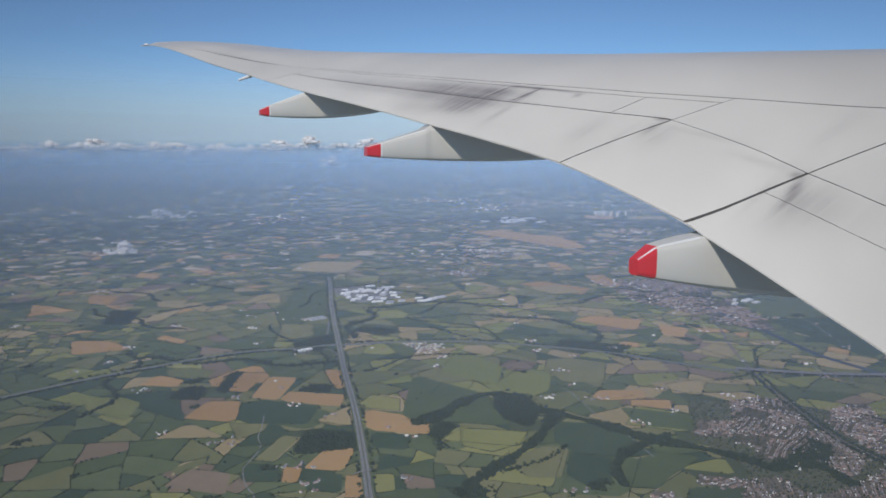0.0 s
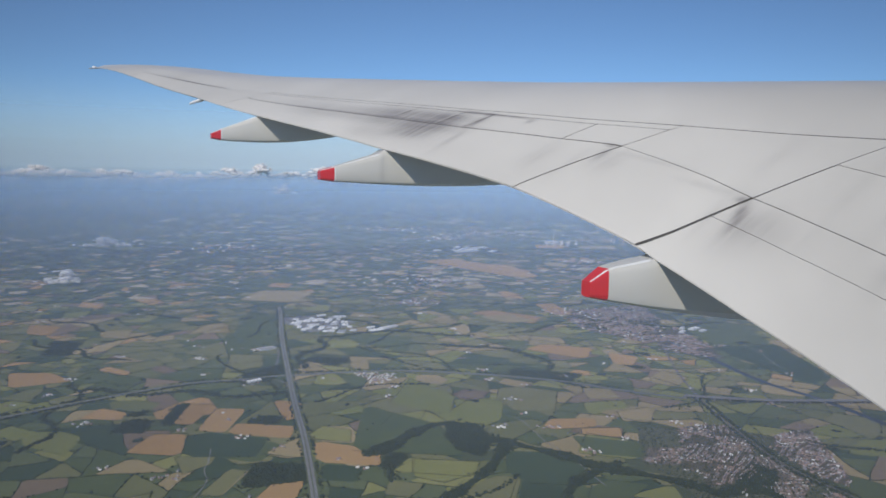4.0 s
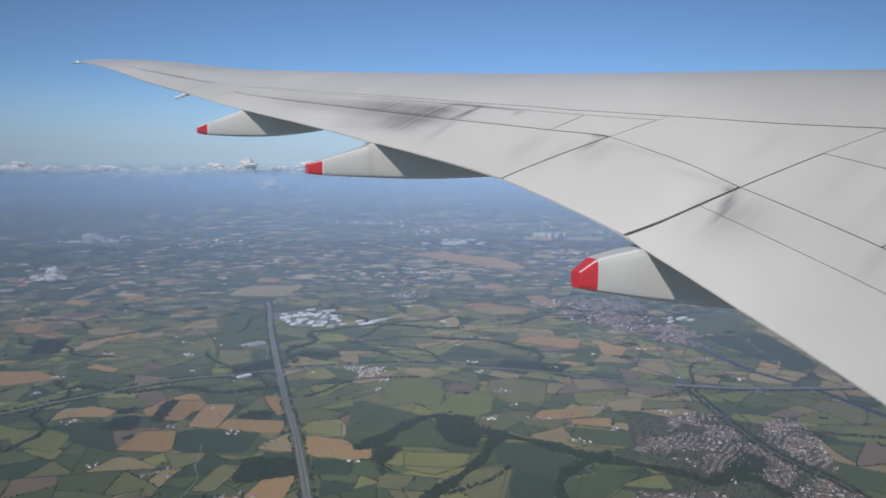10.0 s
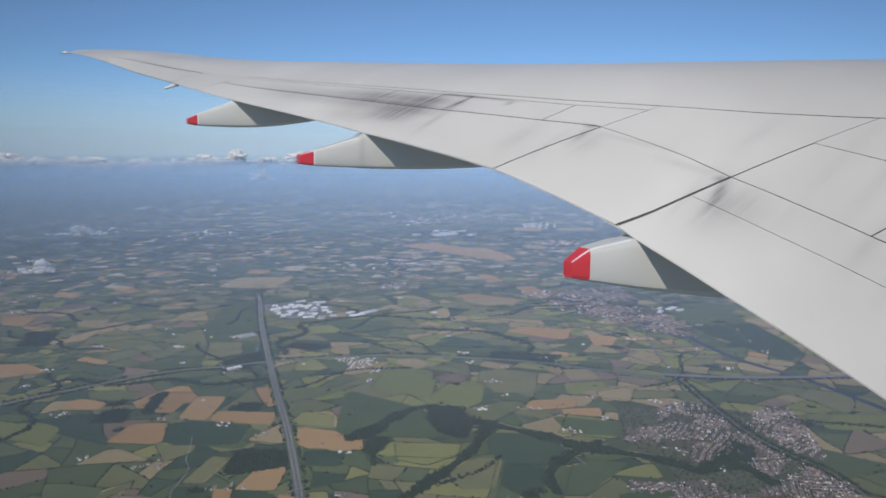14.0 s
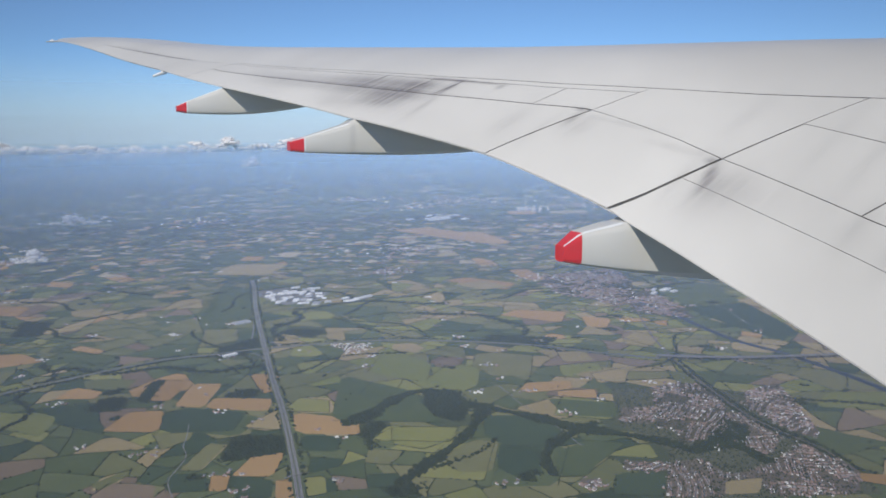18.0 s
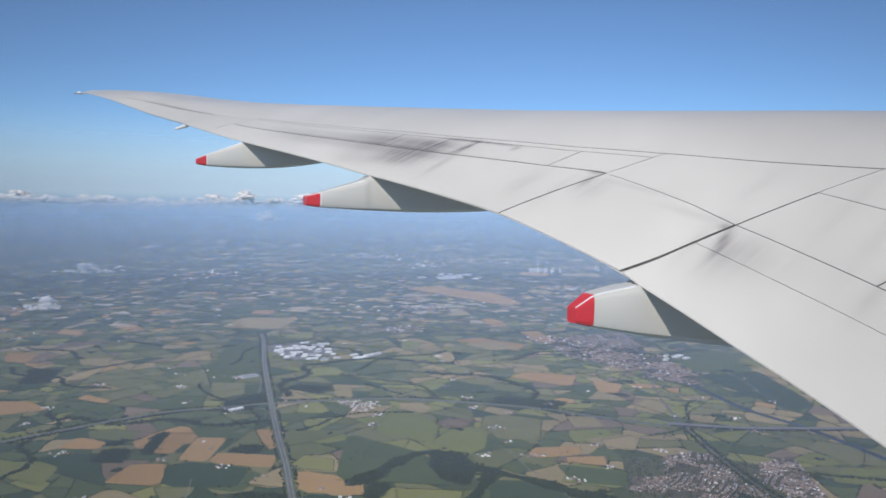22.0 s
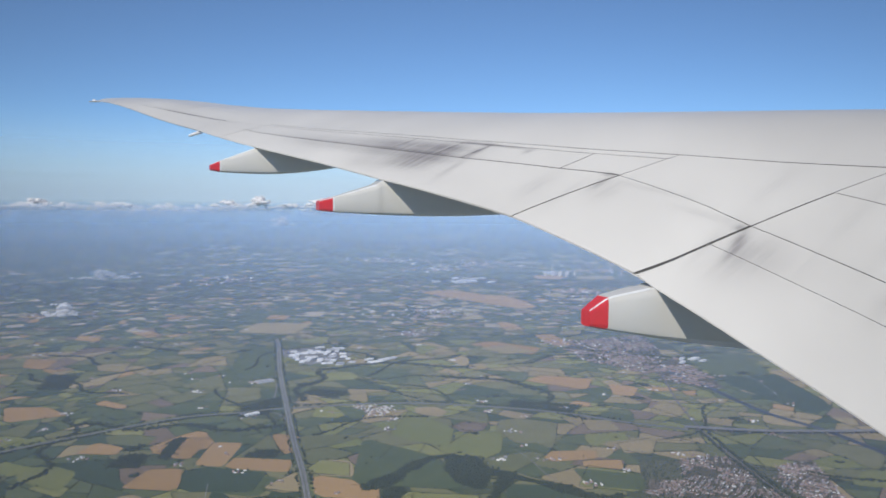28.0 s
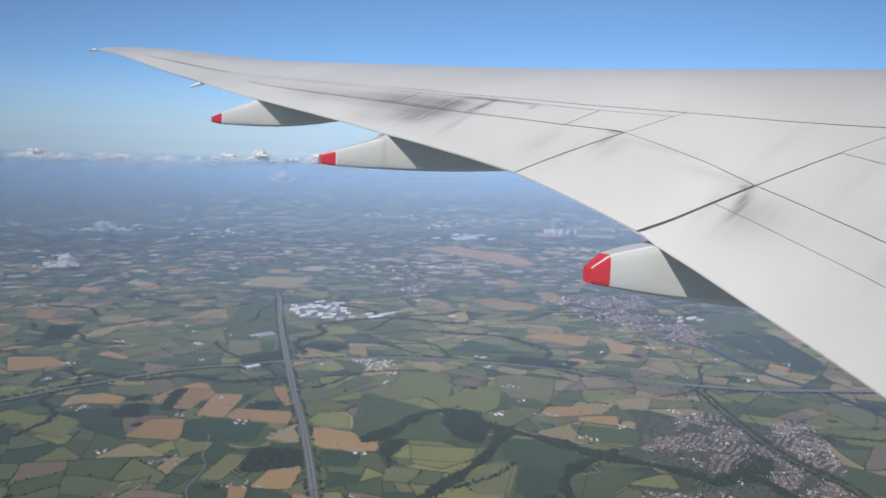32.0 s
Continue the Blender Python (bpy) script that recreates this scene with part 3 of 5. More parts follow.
joined = {k: ([], []) for k in LAND}
EDGES = []
count = 0
for d, poly in FIELDS:
    c = centre_of(poly)
    aside, d = d >= 5000, d % 5000
    kind = rng.choice(KINDS)
    lay = noise.noise((c[0] / 160, c[1] / 160, 2.2))
    bearing = math.degrees(math.atan2(c[0], c[1]) - HEADING)
    if lay > 0.15 and rng.random() < (0.12 if d < 400 else 0.2):
        kind = rng.choice(("ochre", "straw", "straw", "bright", "soil"))
    elif c[0] < 75 and d < 380 and kind in ("bright", "straw", "meadow") and rng.random() < 0.55:
        kind = rng.choice(("pasture", "dark"))
    elif c[0] > 95 and d < 520 and rng.random() < 0.35:
        kind = rng.choice(("bright", "straw", "meadow"))
    elif lay < -0.15 and kind in ("ochre", "soil"):
        kind = "meadow"
    if inside(c, TOWN) or inside(c, FAR_TOWN) or inside(c, MILL_TOWN) or inside(c, EAST_TOWN) or any(inside(c, w) for w in WOODS):
        continue
    if d < 1000 and not aside:
        EDGES.append((d, poly))
    if d > 620:
        # open country: pale stubble strips in dark wooded land, more dark ground towards one side
        kind = rng.choice(("pasture", "dark", "dark", "meadow", "pasture", "soil"))
        if rng.random() < 0.12 + 0.45 * max(-0.22, noise.noise((c[0] / 330, c[1] / 330, 4.4))):
            kind = rng.choice(("ochre", "straw", "stubble", "stubble"))
        # fewer fields to that side: the dark ground imitates cloud shadow
        if rng.random() < 0.12 + min(0.3, (d - 620) / 2500) + (0.3 if bearing < -13 and d > 800 else 0):
            continue
    shape = wandering(rounded(shrunk(poly, 0.07 if d < 600 else 0.15), rng), 4.0 if d < 600 else 12.0)
    z = 0.02 + 0.004 * (count % 3)
    if count < 280:
        ob = linked("field", [(x, y, z) for x, y in shape], [tuple(range(len(shape)))], LAND[kind], ground)
    else:
        v, f = joined[kind]
        f.append(tuple(range(len(v), len(v) + len(shape))))
        v += [(x, y, z) for x, y in shape]
    count += 1
for kind, (v, f) in joined.items():
    tagged(linked("distant_fields", v, f, LAND[kind], ground), kind="stuff")
v = [(r * math.sin(HEADING + radians(a)), r * math.cos(HEADING + radians(a)), 0.012) for r in (760, 1400, 3000) for a in range(-60, 46, 3)]
n = len(v) // 3
tagged(linked("moorland", v, [(j * n + k, j * n + k + 1, (j + 1) * n + k + 1, (j + 1) * n + k) for j in range(2) for k in range(n - 1)], MAT_FAR_DARK, ground), kind="stuff")
for k, (kind, corners) in enumerate(SPECIAL):
    cs = rounded(corners, rng)
    linked("field", [(x, y, 0.044 + 0.0003 * k) for x, y in cs], [tuple(range(len(cs)))], LAND[kind], ground)


# ---- trees and hedges ----
ICO_V, ICO_F = [], []
bm = bmesh.new()
bmesh.ops.create_icosphere(bm, subdivisions=1, radius=1.0)
ICO_V = np.array([v.co[:] for v in bm.verts])
ICO_F = np.array([[v.index for v in f.verts] for f in bm.faces])
bm.free()


def crowns(name, spots, label, category="trees"):
    """Many small uneven crowns in one sheet of foliage; spots: x, y, radius, height."""
    gen = np.random.default_rng(len(spots))
    n = len(spots)
    s = np.asarray(spots)
    v = np.repeat(ICO_V[None], n, 0) * (1 + gen.uniform(-0.3, 0.35, (n, len(ICO_V), 1)))
    v = v * np.stack([s[:, 2], s[:, 2], s[:, 3]], 1)[:, None, :]
    v = v + np.stack([s[:, 0], s[:, 1], s[:, 3] * 0.55], 1)[:, None, :]
    f = ICO_F[None] + (np.arange(n) * len(ICO_V))[:, None, None]
    return tagged(linked(name, v.reshape(-1, 3).tolist(), f.reshape(-1, 3).tolist(), MAT_FOLIAGE), label, category, kind="stuff")


def near_road(p, lines, gap):
    return any((p[0] - q.x) ** 2 + (p[1] - q.y) ** 2 < gap * gap for ln in lines for q in ln)


def in_poly(pts, poly):
    hit = np.zeros(len(pts), bool)
    x, y = pts[:, 0], pts[:, 1]
    for i in range(len(poly)):
        (xi, yi), (xj, yj) = poly[i], poly[i - 1]
        if yi != yj:
            hit ^= ((yi > y) != (yj > y)) & (x < (xj - xi) * (y - yi) / (yj - yi) + xi)
    return hit


def free(pts, polys, lines, gap):
    """Which of the points lie in none of the polygons and off the roads."""
    ok = np.ones(len(pts), bool)
    for p in polys:
        ok &= ~in_poly(pts, p)
    for ln in lines:
        for q in ln:
            ok &= (pts[:, 0] - q.x) ** 2 + (pts[:, 1] - q.y) ** 2 > gap * gap
    return ok


road_v, road_f, ROAD_LINE = strip(MOTORWAY, 2.1, 0.09, 2.0)
cross_v, cross_f, CROSS_LINE = strip(CROSS_ROAD, 1.7, 0.084, 2.0)
canal_v, canal_f, CANAL_LINE = strip(CANAL, 3.8, 0.075, 3.0)
BUSY = [ROAD_LINE, CANAL_LINE, CROSS_LINE]


def hedge_spots(polys, keep, share=1.0, sway=True):
    """Trees here and there along the field edges."""
    out = []
    for d, poly in polys:
        for i in range(len(poly)):
            p, q = poly[i - 1], poly[i]
            length, bushy = math.dist(p, q), rng.random()
            n = int(length * share * (0.9 if bushy > 0.86 else 0.22 if bushy > 0.45 else 0.05) * (1 if d < 450 else 450 / d) + rng.random())
            if n:
                t = gen_np.uniform(0, 1, n)
                at = [(p[0] + (q[0] - p[0]) * k, p[1] + (q[1] - p[1]) * k) for k in t]
                at = np.array([bent(k) for k in at] if sway else at)
                r = (0.12 + 0.36 * gen_np.uniform(0, 1, n) ** 2.2) * (1 if d < 500 else d / 500)
                out.append(np.stack([at[:, 0] + gen_np.normal(0, 0.12, n), at[:, 1] + gen_np.normal(0, 0.12, n), r, r * 0.85], 1))
    out = np.concatenate(out)
    return out[free(out, keep, BUSY, 2.0)]


def hedge_rows(name, polys, keep, label, sway=True):
    """Low clipped hedges: ridged ribbons with ragged tops along most field edges."""
    vs, mids, base, faces = [], [], 0, []
    for d, poly in polys:
        for i in range(len(poly)):
            if rng.random() < (0.42 if d < 500 else 0.62):
                continue
            a, b = np.array(poly[i - 1]), np.array(poly[i])
            length = max(np.linalg.norm(b - a), 0.01)
            n = max(1, int(length / (1.6 if d < 450 else 4.0)))
            u = (b - a) / length
            side = np.array((-u[1], u[0]))
            t = np.linspace(0, 1, n + 1)
            line = a + (b - a) * t[:, None]
            if sway:
                line = np.array([bent(q) for q in line])
            line = line + side * gen_np.normal(0, 0.07, n + 1)[:, None]
            w = rng.uniform(0.055, 0.15) * (1 if d < 450 else d / 450) * gen_np.uniform(0.6, 1.4, n + 1)
            rows = np.stack([np.column_stack([line - side * w[:, None], np.full(n + 1, 0.03)]), np.column_stack([line, 0.03 + w * 1.3]), np.column_stack([line + side * w[:, None], np.full(n + 1, 0.03)])], 1)
            vs.append(rows.reshape(-1, 3))
            mids.append((line[1:] + line[:-1]) / 2)
            k = base + 3 * np.arange(n)
            faces.append(np.stack([np.stack([k, k + 1, k + 4, k + 3], 1), np.stack([k + 1, k + 2, k + 5, k + 4], 1)], 1))
            base += 3 * (n + 1)
    faces = np.concatenate(faces)[free(np.concatenate(mids), keep, BUSY, 2.0)].reshape(-1, 4)
    tagged(linked(name, np.concatenate(vs).tolist(), faces.tolist(), MAT_FOLIAGE), label, "hedge", kind="stuff")


gen_np = np.random.default_rng(3)
hedge_rows("hedgerows", EDGES, KEEP_CLEAR, "thin dark green hedgerows between fields")
hedge_rows("field_hedges", [(300, c) for _, c in SPECIAL], [TOWN], "clipped dark green hedges round crop fields", False)
hedges = np.concatenate([hedge_spots(EDGES, KEEP_CLEAR), hedge_spots([(300, c) for _, c in SPECIAL], [TOWN], 0.5, False)])
crowns("hedgerow_trees", hedges, "scattered dark green trees standing in hedgerows", "trees")
for w in WOODS:
    xs, ys = [p[0] for p in w], [p[1] for p in w]
    tagged(linked("undergrowth", [(x, y, 0.07) for x, y in rounded(w, rng)], [tuple(range(2 * len(w)))], MAT_FOLIAGE, ground), kind="stuff")
    n = int(3.6 * (max(xs) - min(xs)) * (max(ys) - min(ys)))
    pts = np.stack([gen_np.uniform(min(xs) - 1, max(xs) + 1, n), gen_np.uniform(min(ys) - 1, max(ys) + 1, n)], 1)
    pts = pts[in_poly(pts + gen_np.normal(0, 0.9, pts.shape), w)]
    pts = pts[free(pts, [], BUSY, 2.0)]
    if len(pts):
        r = gen_np.uniform(0.2, 0.5, len(pts))
        crowns("woodland", np.column_stack([pts, r, r * gen_np.uniform(0.6, 1.0, len(r))]), "dense dark green broadleaf wood with uneven canopy", "wood")


def tree_belt(width, density, *points):
    """A wooded stream: trees thick along a winding line, with ragged sides."""
    line = np.array([(p.x, p.y) for p in strip(points, 1.0, 0, 1.0)[2]])
    n = int(len(line) * density)
    at = gen_np.integers(0, len(line), n)
    swell = width * (0.65 + 0.5 * np.sin(at * 0.21) * np.sin(at * 0.083 + 1))
    pts = line[at] + gen_np.uniform(-1, 1, (n, 2)) * swell[:, None] + gen_np.normal(0, 0.35, (n, 2))
    pts = pts[free(pts, [], BUSY, 2.0)]
    r = gen_np.uniform(0.25, 0.65, len(pts))
    v = []
    for k in range(len(line)):
        u = line[min(k + 1, len(line) - 1)] - line[max(k - 1, 0)]
        u = u / max(np.linalg.norm(u), 1e-6)
        half = width * (0.62 + 0.45 * math.sin(k * 0.21) * math.sin(k * 0.083 + 1))
        for side in (-1, 1):
            e = line[k] + np.array((-u[1], u[0])) * side * (half + 0.5 * noise.noise((k * 0.3, side, width)))
            v.append((e[0], e[1], 0.066))
    if width > 1:
        wood_floor = linked("undergrowth", v, [(2 * k, 2 * k + 1, 2 * k + 3, 2 * k + 2) for k in range(len(line) - 1)], MAT_FOLIAGE, ground)
        tagged(wood_floor, kind="stuff")
    crowns("wooded_stream", np.column_stack([pts, r, r * gen_np.uniform(0.6, 1.0, len(r))]), "dark winding belt of trees along a stream", "wood")


tree_belt(3.6, 26, (81.6, 252.8), (91.8, 257.5), (105.0, 268.4), (119.3, 272.8), (124.4, 258.6), (132.5, 245.1), (143.6, 228.2), (150.5, 213.6), (159.4, 203.2), (169.4, 189.4), (172.9, 180.1))
tree_belt(2.4, 17, (132.5, 245.1), (116.5, 226.5), (100.8, 213.7), (87.3, 205.0), (76.1, 195.2))
tree_belt(2.0, 15, (148.1, 210.1), (136.6, 204.7), (127.1, 195.6), (123.5, 184.7))
tree_belt(3.0, 20, (172.9, 180.1), (187.8, 178.2), (187.2, 163.9))
tree_belt(0.6, 2.6, *[(x + 0.6, y - 2.9) for x, y in CROSS_ROAD[:6]])
tree_belt(0.5, 1.4, *[(x - 0.6, y + 2.9) for x, y in CROSS_ROAD[1:6]])
tree_belt(0.5, 1.6, *[(x + 1.0, y + 2.9) for x, y in CROSS_ROAD[7:13]])
tree_belt(0.7, 2.0, (131.8, 385.5), (141.6, 361.0), (152.7, 343.5), (185.7, 322.2))
tree_belt(0.9, 2.5, (78.5, 201.4), (90.7, 204.3), (110.7, 209.1), (121.3, 217.1))

for side in (-2.2, 2.2):
    tree_belt(0.25, 1.0, *[(x + side, y + side * 0.1) for x, y in MOTORWAY])
for side in (-1.5, 1.5):
    tree_belt(0.35, 2.6, *[(x + side, y - side * 0.3) for x, y in RAILWAY[2:]])
# lone trees and copses
spots = []
for _ in range(600):
    d, a = 180 + 950 * rng.random() ** 0.8, HEADING + rng.uniform(-0.62, 0.62)
    c0 = (d * math.sin(a), d * math.cos(a))
    n, turn = rng.choice((1, 1, 1, 2, 4, 14, 40, 110)), rng.uniform(0, math.pi)
    for _ in range(n):
        u, w = rng.gauss(0, 0.22 * n ** 0.5), rng.gauss(0, 0.13 * n ** 0.5)
        r = rng.uniform(0.2, 0.55)
        spots.append((c0[0] + u * math.cos(turn) - w * math.sin(turn), c0[1] + u * math.sin(turn) + w * math.cos(turn), r, r * 0.9))
for poly, n, big in ((TOWN, 7500, 0.32), (FAR_TOWN, 2600, 0.5), (MILL_TOWN, 500, 0.4)):
    xs, ys = [p[0] for p in poly], [p[1] for p in poly]
    pts = np.stack([gen_np.uniform(min(xs), max(xs), n), gen_np.uniform(min(ys), max(ys), n)], 1)
    for p in pts[in_poly(pts, poly)]:
        r = big * rng.uniform(0.45, 1.0)
        spots.append((p[0], p[1], r, r))
# winding tree belts along streams and lanes
for _ in range(70):
    d, a = rng.uniform(290, 950), HEADING + rng.uniform(-0.6, 0.6)
    x, y, h, w = d * math.sin(a), d * math.cos(a), rng.uniform(0, 2 * math.pi), rng.uniform(0.25, 1.5)
    h0, f0 = h, rng.uniform(0.02, 0.07)
    for k in range(int(rng.uniform(25, 110) / 0.5)):
        h = h0 + 0.55 * math.sin(k * f0) + rng.gauss(0, 0.05)
        x, y = x + 0.5 * math.cos(h), y + 0.5 * math.sin(h)
        for _ in range(1 + int(w * 2)):
            r = rng.uniform(0.22, 0.58)
            spots.append((x + rng.gauss(0, w), y + rng.gauss(0, w), r, r * 0.9))
spots = np.array(spots)
crowns("scattered_trees", spots[free(spots, [c for k, c in SPECIAL if k in ("ochre", "straw")], BUSY, 2.0)], "scattered dark green trees in fields and gardens")

# ---- roads and water ----
def box(bm, x0, y0, z0, x1, y1, z1):
    q = [bm.verts.new(p) for p in ((x0, y0, z0), (x1, y0, z0), (x1, y1, z0), (x0, y1, z0), (x0, y0, z1), (x1, y0, z1), (x1, y1, z1), (x0, y1, z1))]
    for f in ((3, 2, 1, 0), (4, 5, 6, 7), (0, 1, 5, 4), (1, 2, 6, 5), (2, 3, 7, 6), (3, 0, 4, 7)):
        bm.faces.new([q[k] for k in f])


motorway = tagged(linked("motorway", road_v, road_f, MAT_ASPHALT), "straight grey motorway running away across farmland", "road", kind="structure")
v, f, _ = strip(MOTORWAY, 3.3, 0.078, 2.0)
linked("verge", v, f, MAT_VERGE, motorway)
for off, w in ((0.0, 0.24), (-0.95, 0.05), (0.95, 0.05), (-0.5, 0.035), (0.5, 0.035)):
    v, f, _ = strip(MOTORWAY, w, 0.097, 2.0, off)
    linked("central_reserve" if off == 0 else "edge_line", v, f, MAT_VERGE if off == 0 else MAT_LINE, motorway)
bridge = thing("overbridge", 53.9, 218.5, 0, "small grey concrete bridge carrying a lane over the motorway", "bridge")
bm = bmesh.new()
ends = [(-3.6, 0.12), (-1.9, 0.52), (1.9, 0.52), (3.6, 0.12)]
rows = [[bm.verts.new((53.9 + u, 218.5 + u * 0.12 + w, z + dz)) for w, dz in ((-0.28, 0), (0.28, 0), (0.28, -0.1), (-0.28, -0.1))] for u, z in ends]
for p, q in zip(rows, rows[1:]):
    for k in range(4):
        bm.faces.new((p[k], p[(k + 1) % 4], q[(k + 1) % 4], q[k]))
part("deck", bm, MAT_CONCRETE, bridge)
for u in (-1.75, 0.0, 1.75):
    bm = bmesh.new()
    box(bm, 53.9 + u - 0.06, 218.5 + u * 0.12 - 0.2, 0, 53.9 + u + 0.06, 218.5 + u * 0.12 + 0.2, 0.42)
    part("pier", bm, MAT_CONCRETE, bridge)
crossing = tagged(linked("cross_motorway", cross_v, cross_f, MAT_ASPHALT), "grey motorway crossing the farmland towards a viaduct", "road", kind="structure")
v, f, _ = strip(CROSS_ROAD, 3.4, 0.072, 2.0)
linked("verge", v, f, MAT_VERGE, crossing)
v, f, _ = strip(CROSS_ROAD, 0.22, 0.092, 2.0)
linked("central_reserve", v, f, MAT_VERGE, crossing)
for line in SLIP_ROADS:
    v, f, _ = strip(line, 0.75, 0.088, 2.0)
    linked("slip_road", v, f, MAT_ASPHALT, crossing)
tagged(linked("canal", canal_v, canal_f, MAT_WATER), "wide dark blue ship canal", "water", kind="structure")
v, f, _ = strip(RAILWAY, 1.1, 0.085, 3.0)
tagged(linked("railway", v, f, plain("track_ballast", (0.13, 0.12, 0.11), 0.95)), "railway line cutting through a town", "railway", kind="structure")


for k in range(16):
    d, a, way = rng.uniform(200, 520), HEADING + rng.uniform(-0.52, 0.5), rng.uniform(0, math.pi)
    x, y = d * math.sin(a), d * math.cos(a)
    line = [bent((x + u * math.cos(way) + 4 * noise.noise((u / 17, k, 0)), y + u * math.sin(way) + 4 * noise.noise((u / 17, k, 5)))) for u in range(-36, 37, 9)]
    if not any(near_road(q, [ROAD_LINE, CROSS_LINE, CANAL_LINE], 4) or inside(q, TOWN) for q in line):
        v, f, _ = strip(line, 0.34, 0.071, 2.0)
        tagged(linked("country_lane", v, f, MAT_YARD), "narrow pale lane winding between hedged fields", "road", kind="structure")


viaduct = thing("viaduct", VIADUCT[0][0], VIADUCT[0][1], 0, "long grey concrete motorway viaduct on piers", "bridge")
v, f, via_line = strip(VIADUCT, 2.4, 1.6, 3.0)
under = [(x, y, z - 0.35) for x, y, z in v]
n = len(v)
sides = []
for i in range(0, n - 2, 2):
    sides += [(i, i + 2, i + 2 + n, i + n), (i + 1, i + 1 + n, i + 3 + n, i + 3)]
linked("deck", v + under, f + [tuple(k + n for k in reversed(q)) for q in f] + sides, MAT_CONCRETE, viaduct)
for p in via_line[::2]:
    bm = bmesh.new()
    box(bm, p.x - 0.3, p.y - 0.8, 0, p.x + 0.3, p.y + 0.8, 1.25)
    part("pier", bm, MAT_CONCRETE, viaduct)


# ---- buildings ----
def house(x, y, turn, w, d, h, brick, tiles, group=""):
    ob = thing("house", 0, 0, 0, "small brick house with a pitched roof" if brick else "small pale rendered house with a pitched roof", "house", group)
    bm = bmesh.new()
    box(bm, -w / 2, -d / 2, 0, w / 2, d / 2, h)
    part("wall", bm, MAT_BRICK if brick else MAT_RENDER, ob)
    bm = bmesh.new()
    e = 0.05
    q = [bm.verts.new(p) for p in ((-w / 2 - e, -d / 2 - e, h), (w / 2 + e, -d / 2 - e, h), (w / 2 + e, d / 2 + e, h), (-w / 2 - e, d / 2 + e, h), (-w / 2 - e, 0, h + d * 0.42), (w / 2 + e, 0, h + d * 0.42))]
    for f in ((0, 1, 5, 4), (2, 3, 4, 5), (0, 4, 3), (1, 2, 5), (3, 2, 1, 0)):
        bm.faces.new([q[k] for k in f])
    part("roof", bm, MAT_TILES if tiles else MAT_SLATE, ob)
    ob.matrix_basis = pose(x, y, 0, 0, 0, turn)
    return ob


protos = [house(36.0, 229.5, 10, 0.9, 0.6, 0.42, True, True, "houses"), house(22.0, 302.5, 40, 1.3, 0.65, 0.45, False, False, "houses"),
          house(54.0, 270.8, 70, 0.8, 0.6, 0.40, True, False, "houses"), house(14.9, 257.6, 20, 1.0, 0.6, 0.42, False, True, "houses")]
FARMS = [(22.7, 301.8, 5, 2.2), (35.2, 228.0, 9, 4.0), (54.4, 269.9, 4, 2.5), (14.3, 256.6, 9, 5.0), (36.8, 214.3, 12, 3.5), (64.5, 208.8, 7, 2.5),
         (108.4, 185.4, 6, 3.0), (130.4, 173.1, 14, 3.5), (188.7, 256.5, 6, 3.0), (157.6, 255.0, 9, 4.0), (71.0, 251.8, 4, 2.0), (57.7, 358.8, 7, 4.0)]
for fx, fy, n, r in FARMS:
    for _ in range(n):
        copy_thing(rng.choice(protos), pose(fx + rng.gauss(0, r * 0.6), fy + rng.gauss(0, r * 0.5), 0, 0, 0, rng.choice((15, 60, 105)) + rng.gauss(0, 8)))


def rooftops(name, spots, label, pale):
    """A quarter of many small houses in one mesh; spots: x, y, turn, width, depth, height."""
    gen = random.Random(len(spots))
    groups = {}
    for x, y, turn, w, d, h in spots:
        k = gen.random()
        mat = MAT_RENDER if k < pale else (MAT_TILES if k < pale + 0.45 * (1 - pale) else (MAT_SLATE if k < pale + 0.75 * (1 - pale) else MAT_BRICK))
        v, f = groups.setdefault(mat.name, ([], [], mat))[:2]
        c, s = math.cos(turn), math.sin(turn)
        base = len(v)
        for px, py, pz in ((-w, -d, 0), (w, -d, 0), (w, d, 0), (-w, d, 0), (-w, -d, h), (w, -d, h), (w, d, h), (-w, d, h), (-w, 0, h + d * 0.7), (w, 0, h + d * 0.7)):
            v.append((x + px * c - py * s, y + px * s + py * c, pz))
        for q in ((0, 1, 5, 4), (1, 2, 6, 9, 5), (2, 3, 7, 6), (3, 0, 4, 8, 7), (4, 5, 9, 8), (6, 7, 8, 9)):
            f.append(tuple(base + k for k in q))
    root = thing(name, spots[0][0], spots[0][1], 0, label, "houses", kind="stuff")
    for v, f, mat in groups.values():
        linked("rooftops", v, f, mat, root)


